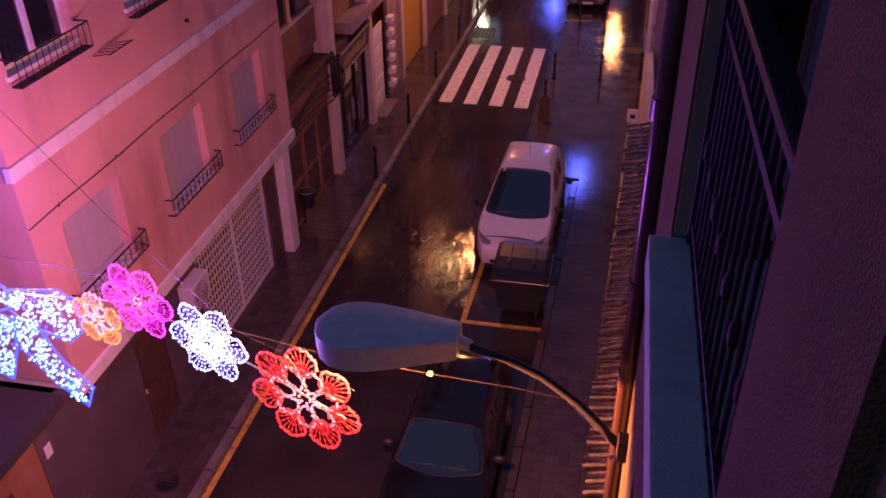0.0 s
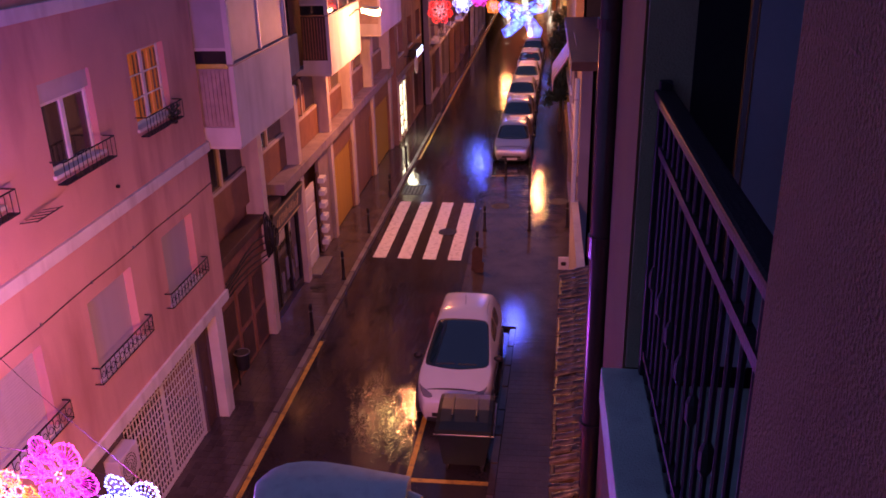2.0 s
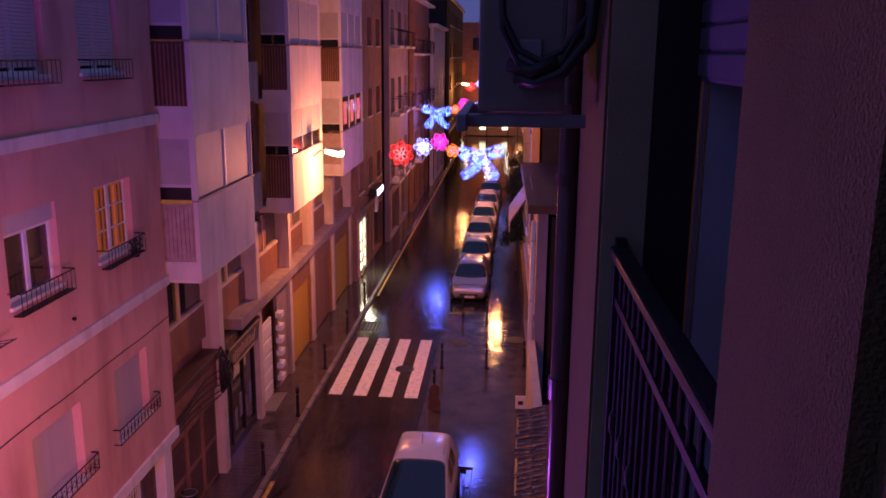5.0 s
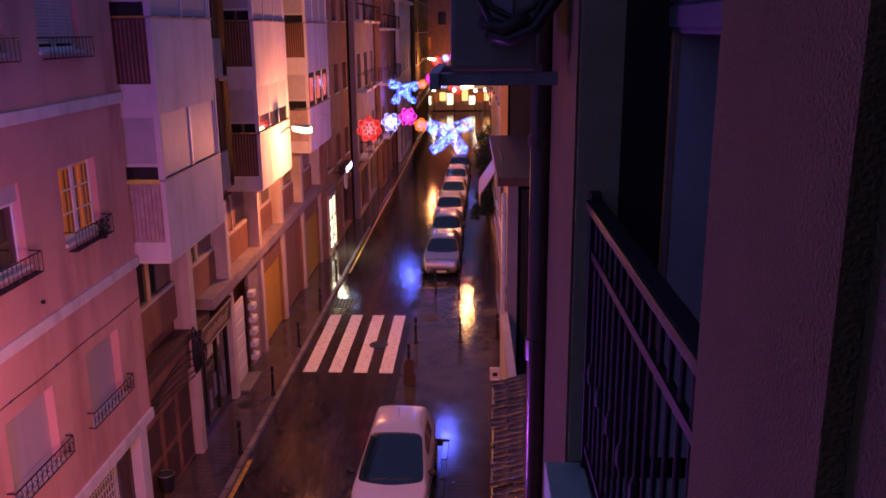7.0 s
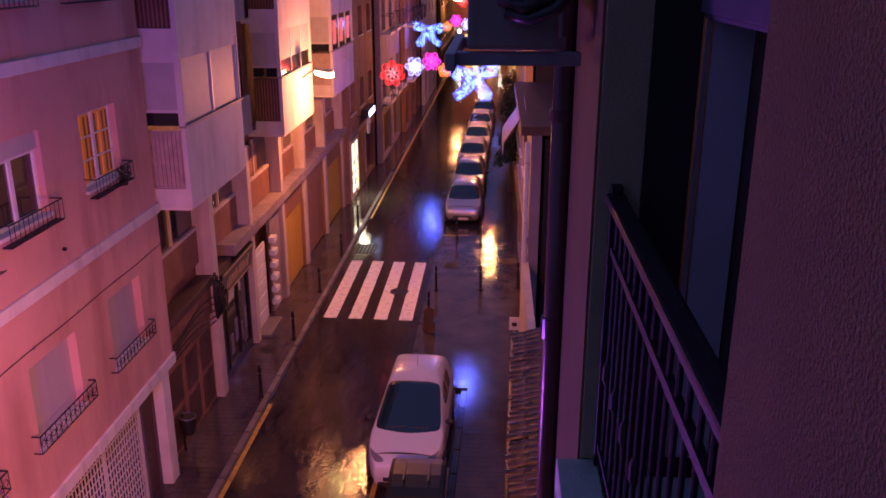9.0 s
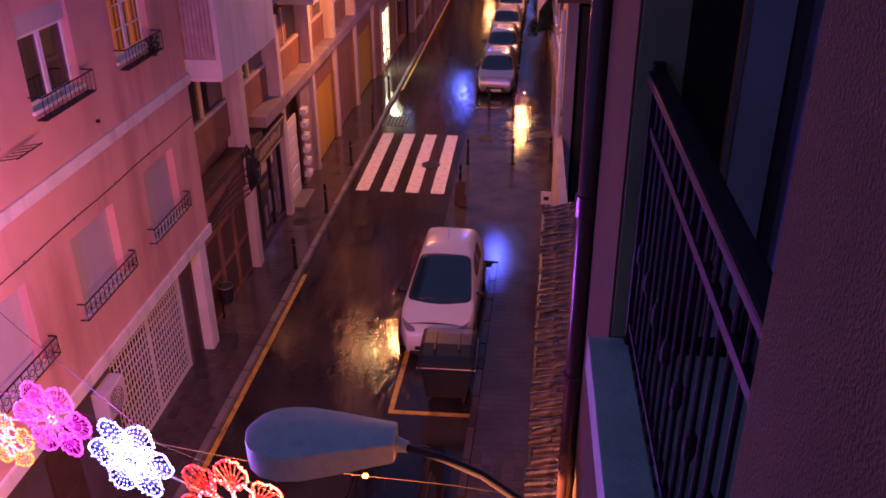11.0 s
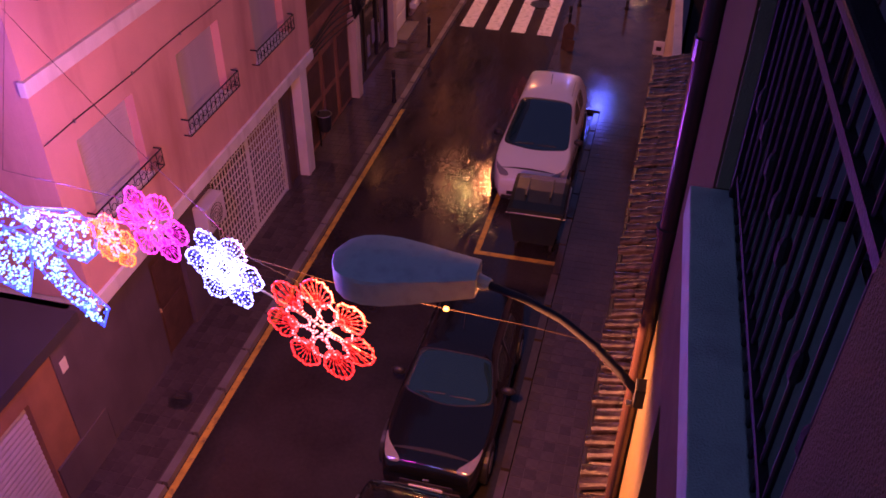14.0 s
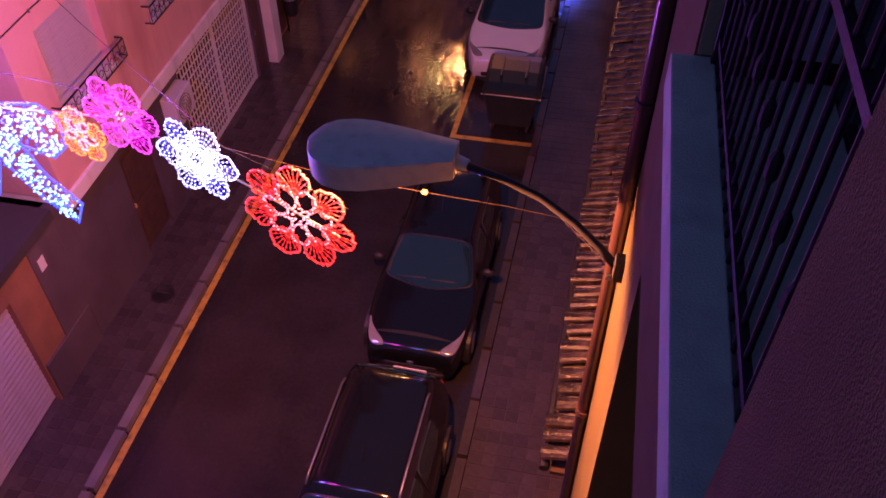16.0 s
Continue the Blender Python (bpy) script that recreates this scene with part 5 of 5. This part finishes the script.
cover(-1.45, 30.52, 0.1, 0.33, "round iron manhole cover in the wet footway")
cover(0.75, 31.15, 0.1, 0.38, "round iron manhole cover near the wall")
cover(-6.58, 22.68, 0.1, 0.25, "round iron cover in the footway by the shop")
cover(-6.5, 8.6, 0.1, 0.2, "round iron cover in the footway under the pink house")
gr = thing("drain_grating", "iron drain grating with round holes by the crossing", "drain grating", at=(-5.1, 32.6, 0.002))
part("frame", box(-0.45, -0.6, -0.02, 0.45, 0.6, 0.004), MANHOLE, gr)
for i in range(6):
    for j in range(8):
        part("stud", tube([(-0.36 + 0.145 * i, -0.5 + 0.143 * j, 0.0), (-0.36 + 0.145 * i, -0.5 + 0.143 * j, 0.014)], 0.035, 6), STEEL, gr)
ct = thing("cardboard_litter", "brown cardboard leaning on a bollard", "cardboard", at=(-1.9, 24.3, 0.1))
CARD = material("wet_cardboard", (0.15, 0.085, 0.045), 0.8, vary=0.25, scale=6, bump=0.2)
part("sheet", prism([(-0.16, 0.0), (0.16, 0.0), (0.2, 0.75), (0.02, 0.85), (-0.12, 0.7)], "y", 0.0, 0.03), CARD, ct)
part("flap", prism([(-0.05, 0.0), (0.22, 0.0), (0.25, 0.35), (0.0, 0.4)], "y", -0.12, -0.1), CARD, ct)
# shrubs and creepers hanging by the far wall
def leafy(name, label, at, size, count, seed, limbs=5):
    t = thing(name, label, "tree", at=at)
    rnd = random.Random(seed)
    bm = tube([(0, 0, 0), (0.05, 0.02, size[2] * 0.35), (0.0, -0.05, size[2] * 0.7)], [0.09, 0.07, 0.04], 8)
    for i in range(limbs):
        a = i * 2.4
        tube([(0, 0, size[2] * (0.35 + 0.06 * i)), (0.5 * size[0] * math.cos(a) * 0.6, 0.5 * size[1] * math.sin(a) * 0.6, size[2] * (0.55 + 0.06 * i)), (0.5 * size[0] * math.cos(a), 0.5 * size[1] * math.sin(a), size[2] * (0.66 + 0.06 * i))], [0.035, 0.025, 0.01], 5, bm)
    part("trunk", bm, DARK_WOOD, t)
    bm = bmesh.new()
    clumps = [Vector((rnd.gauss(0, 0.24) * size[0], rnd.gauss(0, 0.24) * size[1], size[2] * rnd.uniform(0.3, 1.0))) for _ in range(26)]
    for i in range(count):
        c = rnd.choice(clumps)
        p = c + Vector((rnd.gauss(0, 0.18), rnd.gauss(0, 0.18), rnd.gauss(0, 0.16)))
        d = Vector((rnd.uniform(-1, 1), rnd.uniform(-1, 1), rnd.uniform(-1, 0.4))).normalized() * rnd.uniform(0.06, 0.11)
        e = d.orthogonal().normalized() * 0.04
        bm.faces.new([bm.verts.new(q) for q in (p - d, p + e, p + d, p - e)])
    part("crown", bm, LEAF, t)
leafy("street_tree", "small dark leafy tree on the footway", (0.92, 42.0, 0.1), (1.1, 4.6, 4.9), 6000, 4)
leafy("street_tree", "small dark leafy tree farther along the footway", (1.1, 51.0, 0.1), (1.1, 4.4, 4.8), 4500, 8)

# ---- festive lights ----
def bulbs(bm, points, r):
    for p in points:
        q = [bm.verts.new(Vector(p) + Vector(o) * r) for o in ((1, 0, 0), (-1, 0, 0), (0, 1, 0), (0, -1, 0), (0, 0, 1), (0, 0, -1))]
        for a, b, c in ((0, 2, 4), (2, 1, 4), (1, 3, 4), (3, 0, 4), (2, 0, 5), (1, 2, 5), (3, 1, 5), (0, 3, 5)):
            bm.faces.new((q[a], q[b], q[c]))


RED_L, ORANGE_L = glow("red_bulbs", (1.0, 0.03, 0.035), 3.2), glow("orange_bulbs", (1.0, 0.22, 0.03), 3.0)
PINK_L, BLUE_L = glow("magenta_bulbs", (1.0, 0.06, 0.72), 2.8), glow("blue_bulbs", (0.03, 0.06, 1.0), 4.0)
WHITE_L, CYAN_L = glow("cool_white_bulbs", (0.42, 0.44, 1.0), 4.6), glow("cyan_bulbs", (0.22, 0.42, 1.0), 4.0)
ROSE_L = glow("rose_bulbs", (1.0, 0.32, 0.42), 2.6)
# wires emit light only to imitate the coloured halo round the bulbs
RED_W, BLUE_W, PINK_W, ORANGE_W = glow("red_halo_wire", (1.0, 0.02, 0.02), 1.0), glow("blue_halo_wire", (0.08, 0.06, 1.0), 3.0), glow("magenta_halo_wire", (1.0, 0.02, 0.7), 0.9), glow("orange_halo_wire", (1.0, 0.15, 0.02), 0.8)


def flower(parent, cx, cz, R, petals, outer, inner, core, wire, turn, seed, fill=3, root=0.44):
    """A flower of light strings in the x-z plane: wired petals round a ring of open ovals."""
    rnd = random.Random(seed)
    f = new("flower")
    f.parent = parent
    def petal(a, r0, r1, w, n, sharp=0.0):
        pts = []
        for k in range(n):
            u = 2 * math.pi * k / n
            rad = (r0 + r1) / 2 - (r1 - r0) / 2 * math.cos(u)
            off = w * math.sin(u) * (0.55 + 0.45 * (rad - r0) / (r1 - r0)) * (1 - sharp * max(0, -math.cos(u)))
            pts.append((cx + rad * math.cos(a) - off * math.sin(a), rnd.uniform(-0.012, 0.012), cz + rad * math.sin(a) + off * math.cos(a)))
        return pts
    mid, wires = bmesh.new(), bmesh.new()
    for k in range(petals):
        a = turn + 2 * math.pi * k / petals
        loop = petal(a, R * root, R, R * 2.6 / petals, 46, 0.38)
        tube(loop[::2], 0.007, 4, wires, closed=True)
        out = bmesh.new()
        bulbs(out, loop, 0.0125)
        base = Vector((cx + R * (root + 0.06) * math.cos(a), 0, cz + R * (root + 0.06) * math.sin(a)))
        for q in range(5, 43, 3):
            p = Vector(loop[q])
            tube([base, p], 0.004, 3, wires)
            bulbs(out, [base.lerp(p, (h + 0.7) / (fill + 0.7)) for h in range(fill)], 0.0085 if fill < 5 else 0.010)
        tagged(part("petal", out, outer, f, "glowing string bulbs"), kind="stuff")
        oval = petal(a + math.pi / petals, R * 0.17, R * 0.62, R * 0.19, 26)
        bulbs(mid, oval, 0.012)
        tube(oval[::2], 0.006, 4, wires, closed=True)
    tagged(part("inner_string", mid, inner, f, "paler glowing inner bulbs"), kind="stuff")
    c = bmesh.new()
    bulbs(c, [(cx + R * 0.1 * math.cos(k), 0, cz + R * 0.1 * math.sin(k)) for k in range(7)], 0.014)
    part("core", c, core, f)
    part("wire_frame", wires, wire, f, "wire frame given a glow in place of the bulbs' halo")


def garland(at, mirror, label, size, yaw, start, stop):
    """A row of glowing flowers ending in a blue bow, hung across the street."""
    g = thing("light_garland", label, "festive lights", "garlands", at=at)
    m = mirror
    g.scale = (size, size, size)
    g.rotation_euler = (0, 0, radians(yaw))
    turned = pose(*at, 0, 0, yaw).inverted()
    left, right = [[turned @ Vector(p) / size] if p else [] for p in (start, stop)]
    mids = [(-3.3 * m, 0.03, 0.50), (-1.6 * m, 0.03, 0.66), (0, 0.03, 0.35), (0.45 * m, 0.03, 0.22)][::int(m)]
    part("hanging_wire", tube(left + mids + right, 0.0025, 4), CABLE, g)
    flower(g, 0.0, 0.0, 0.50, 7, RED_L, ROSE_L, ROSE_L, RED_W, -0.25, 1)
    flower(g, -0.88 * m, 0.28, 0.38, 6, WHITE_L, WHITE_L, WHITE_L, BLUE_W, 0.0, 2, 5, 0.22)
    flower(g, -1.56 * m, 0.49, 0.36, 6, PINK_L, PINK_L, ROSE_L, PINK_W, 0.0, 3, 2, 0.36)
    flower(g, -2.09 * m, 0.15, 0.27, 5, ORANGE_L, ROSE_L, ORANGE_L, ORANGE_W, 0.3, 4)
    part("rail", tube([(0.35 * m, 0.02, -0.10), (-0.35 * m, 0.02, 0.12), (-1.56 * m, 0.02, 0.46), (-3.2 * m, 0.02, 0.10)], 0.010, 5), STEEL, g)
    b = new("bow")
    b.parent = g
    rnd = random.Random(7)
    shapes = [("loop", [(-2.30, 0.22), (-2.48, 0.34), (-3.15, 0.16), (-3.25, -0.08), (-3.05, -0.22), (-2.52, -0.24), (-2.32, -0.05)]),
              ("loop", [(-3.2, 0.16), (-4.0, 0.44), (-4.18, 0.30), (-4.12, -0.04), (-3.5, -0.20), (-3.25, -0.08)]),
              ("tail", [(-2.95, -0.15), (-3.3, -0.20), (-3.25, -0.55), (-2.90, -0.88), (-2.56, -1.04), (-2.42, -0.76), (-2.75, -0.52)]),
              ("tail", [(-3.22, -0.2), (-3.55, -0.2), (-3.98, -0.75), (-3.92, -1.0), (-3.55, -1.04), (-3.34, -0.6)])]
    def inside(x, z, poly):
        hit = False
        for (x0, z0), (x1, z1) in zip(poly, poly[1:] + poly[:1]):
            if (z0 > z) != (z1 > z) and x < (x1 - x0) * (z - z0) / (z1 - z0) + x0:
                hit = not hit
        return hit
    for kind, poly in shapes:
        xs, zs = [p[0] for p in poly], [p[1] for p in poly]
        edge, pts, sites = [], [], []
        while len(sites) < 26:
            x, z = rnd.uniform(min(xs), max(xs)), rnd.uniform(min(zs), max(zs))
            if inside(x, z, poly):
                sites.append((x, z, rnd.uniform(0.028, 0.055)))
        for x, z, r in sites:      # strings curled into small knots
            for k in range(9):
                p = (x + r * math.cos(k * 0.7), z + r * math.sin(k * 0.7))
                if inside(*p, poly):
                    pts.append((p[0] * m, rnd.uniform(-0.03, 0.03), p[1]))
        while len(pts) < 330:
            x, z = rnd.uniform(min(xs), max(xs)), rnd.uniform(min(zs), max(zs))
            if inside(x, z, poly):
                pts.append((x * m, rnd.uniform(-0.03, 0.03), z))
        for (x0, z0), (x1, z1) in zip(poly, poly[1:] + poly[:1]):
            n = max(2, int(math.hypot(x1 - x0, z1 - z0) / 0.03))
            edge += [((x0 + (x1 - x0) * k / n) * m, 0.0, z0 + (z1 - z0) * k / n) for k in range(n)]
        blue, pale, rim = bmesh.new(), bmesh.new(), bmesh.new()
        bulbs(blue, pts[2::3] + edge, 0.014)
        bulbs(pale, pts[::3] + pts[1::3], 0.016)
        tube([(x, 0.012, z) for x, y, z in edge[::3]], 0.006, 4, rim, closed=True)
        lp = part(kind, blue, BLUE_L, b, "deep blue string bulbs")
        tagged(lp, kind="stuff")
        tagged(part("pale_string", pale, CYAN_L, lp, "pale blue string bulbs"), kind="stuff")
        part("wire_frame", rim, BLUE_W, lp)
    return g


garland((-2.05, 4.63, 6.30), 1, "red, white, magenta and orange light flowers with a blue bow", 1.0, -13, (-6.865, 7.9, 7.3), None)
garland((-4.02, 34.0, 6.92), -1, "light flowers and a blue bow hung beyond the crossing", 1.0, 0, (-6.16, 34.0, 7.6), (1.26, 34.0, 7.4))
garland((-0.85, 60.0, 6.9), 1, "light flowers and a blue bow farther off", 1.15, 0, (-6.01, 60.0, 7.8), (1.76, 60.0, 7.4))
garland((-3.4, 92.0, 7.5), -1, "small far garland of red and blue lights", 1.1, 0, (-5.21, 92.0, 8.0), (2.81, 92.0, 8.4))
for p, e, c in (((-2.05, 4.6, 6.3), 14, (1.0, 0.06, 0.05)), ((-2.9, 4.8, 6.6), 70, (0.25, 0.22, 1.0)), ((-4.0, 5.1, 6.75), 150, (1.0, 0.05, 0.8)), ((-4.9, 5.3, 6.5), 570, (0.22, 0.09, 1.0)),
                ((-4.0, 33.9, 6.9), 20, (1.0, 0.06, 0.05)), ((-1.0, 33.9, 6.9), 300, (0.10, 0.12, 1.0)), ((-4.4, 59.9, 6.9), 260, (0.10, 0.12, 1.0))):
    lamp("garland_light", "POINT", p, e, c, 0.30)

# ---- kerb stones and paving, laid piece by piece ----
def piece_mesh(name, w, l, h, mat, cut=0.008):
    bm = box(0, 0, 0, w, l, h)
    for v in bm.verts:
        if v.co.z > h / 2:
            v.co.x += cut if v.co.x < w / 2 else -cut
            v.co.y += cut if v.co.y < l / 2 else -cut
    me = bpy.data.meshes.new(name)
    bmesh.ops.recalc_face_normals(bm, faces=bm.faces)
    bm.to_mesh(me)
    bm.free()
    me.materials.append(mat)
    return me


left = bpy.data.objects["pavement_left"]
right = bpy.data.objects["pavement_right"]
KERB_MESH = piece_mesh("kerb_stone", 0.17, 0.97, 0.16, KERB, 0.015)
KERB_DARK = piece_mesh("kerb_stone", 0.17, 0.97, 0.16, PAVING, 0.015)
TILE_PAVE = piece_mesh("paving_tile", 0.192, 0.192, 0.02, PAVING, 0.006)
rnd = random.Random(31)
tilt = -math.degrees(math.atan(K))
for i in range(44):
    y = 2.0 + i
    k = new("kerb_stone", KERB_MESH)
    k.parent = left
    k.matrix_local = pose(line_l(y) - 0.20 + rnd.uniform(-0.006, 0.006), y, -0.045 + rnd.uniform(-0.004, 0.004), 0, 0, -0.6)
for i in range(19):
    y = 1.5 + i
    k = new("kerb_stone", KERB_DARK)
    k.parent = right
    k.matrix_local = pose(kerb_r(y) - 0.02 + rnd.uniform(-0.006, 0.006), y, -0.045 + rnd.uniform(-0.004, 0.004), 0, 0, tilt)
for i in range(14):
    y = 20.9 + i * 0.98
    k = new("kerb_stone", KERB_DARK)
    k.parent = right
    k.matrix_local = pose(-2.27 + 0.0085 * (y - 20.9), y, -0.052, 0, 0, -0.5)


def lay(owner, x_of, cols, y0, y1, singles):
    """Square tiles in rows; the first ones are pieces, the rest one joined sheet."""
    bm = bmesh.new()
    n = 0
    for j in range(int((y1 - y0) / 0.2)):
        y = y0 + 0.2 * j
        for i in range(cols):
            x, z = x_of(y) + 0.2 * i, 0.088 + rnd.uniform(-0.002, 0.002)
            n += 1
            if n <= singles:
                t = new("paving_tile", TILE_PAVE)
                t.parent = owner
                t.matrix_local = pose(x, y, z, rnd.uniform(-0.4, 0.4), rnd.uniform(-0.4, 0.4), tilt)
            else:
                box(x, y, z, x + 0.192, y + 0.192, z + 0.02, 0, bm)
    ob = part("paving_sheet", bm, PAVING, owner)
    tagged(ob, "small square footway tiles", kind="stuff")


lay(left, lambda y: max(-7.09, line_l(y) - 0.21 - 1.0), 5, 4.4, 42.0, 300)
lay(right, lambda y: kerb_r(y) + 0.16, 7, 4.2, 20.4, 300)
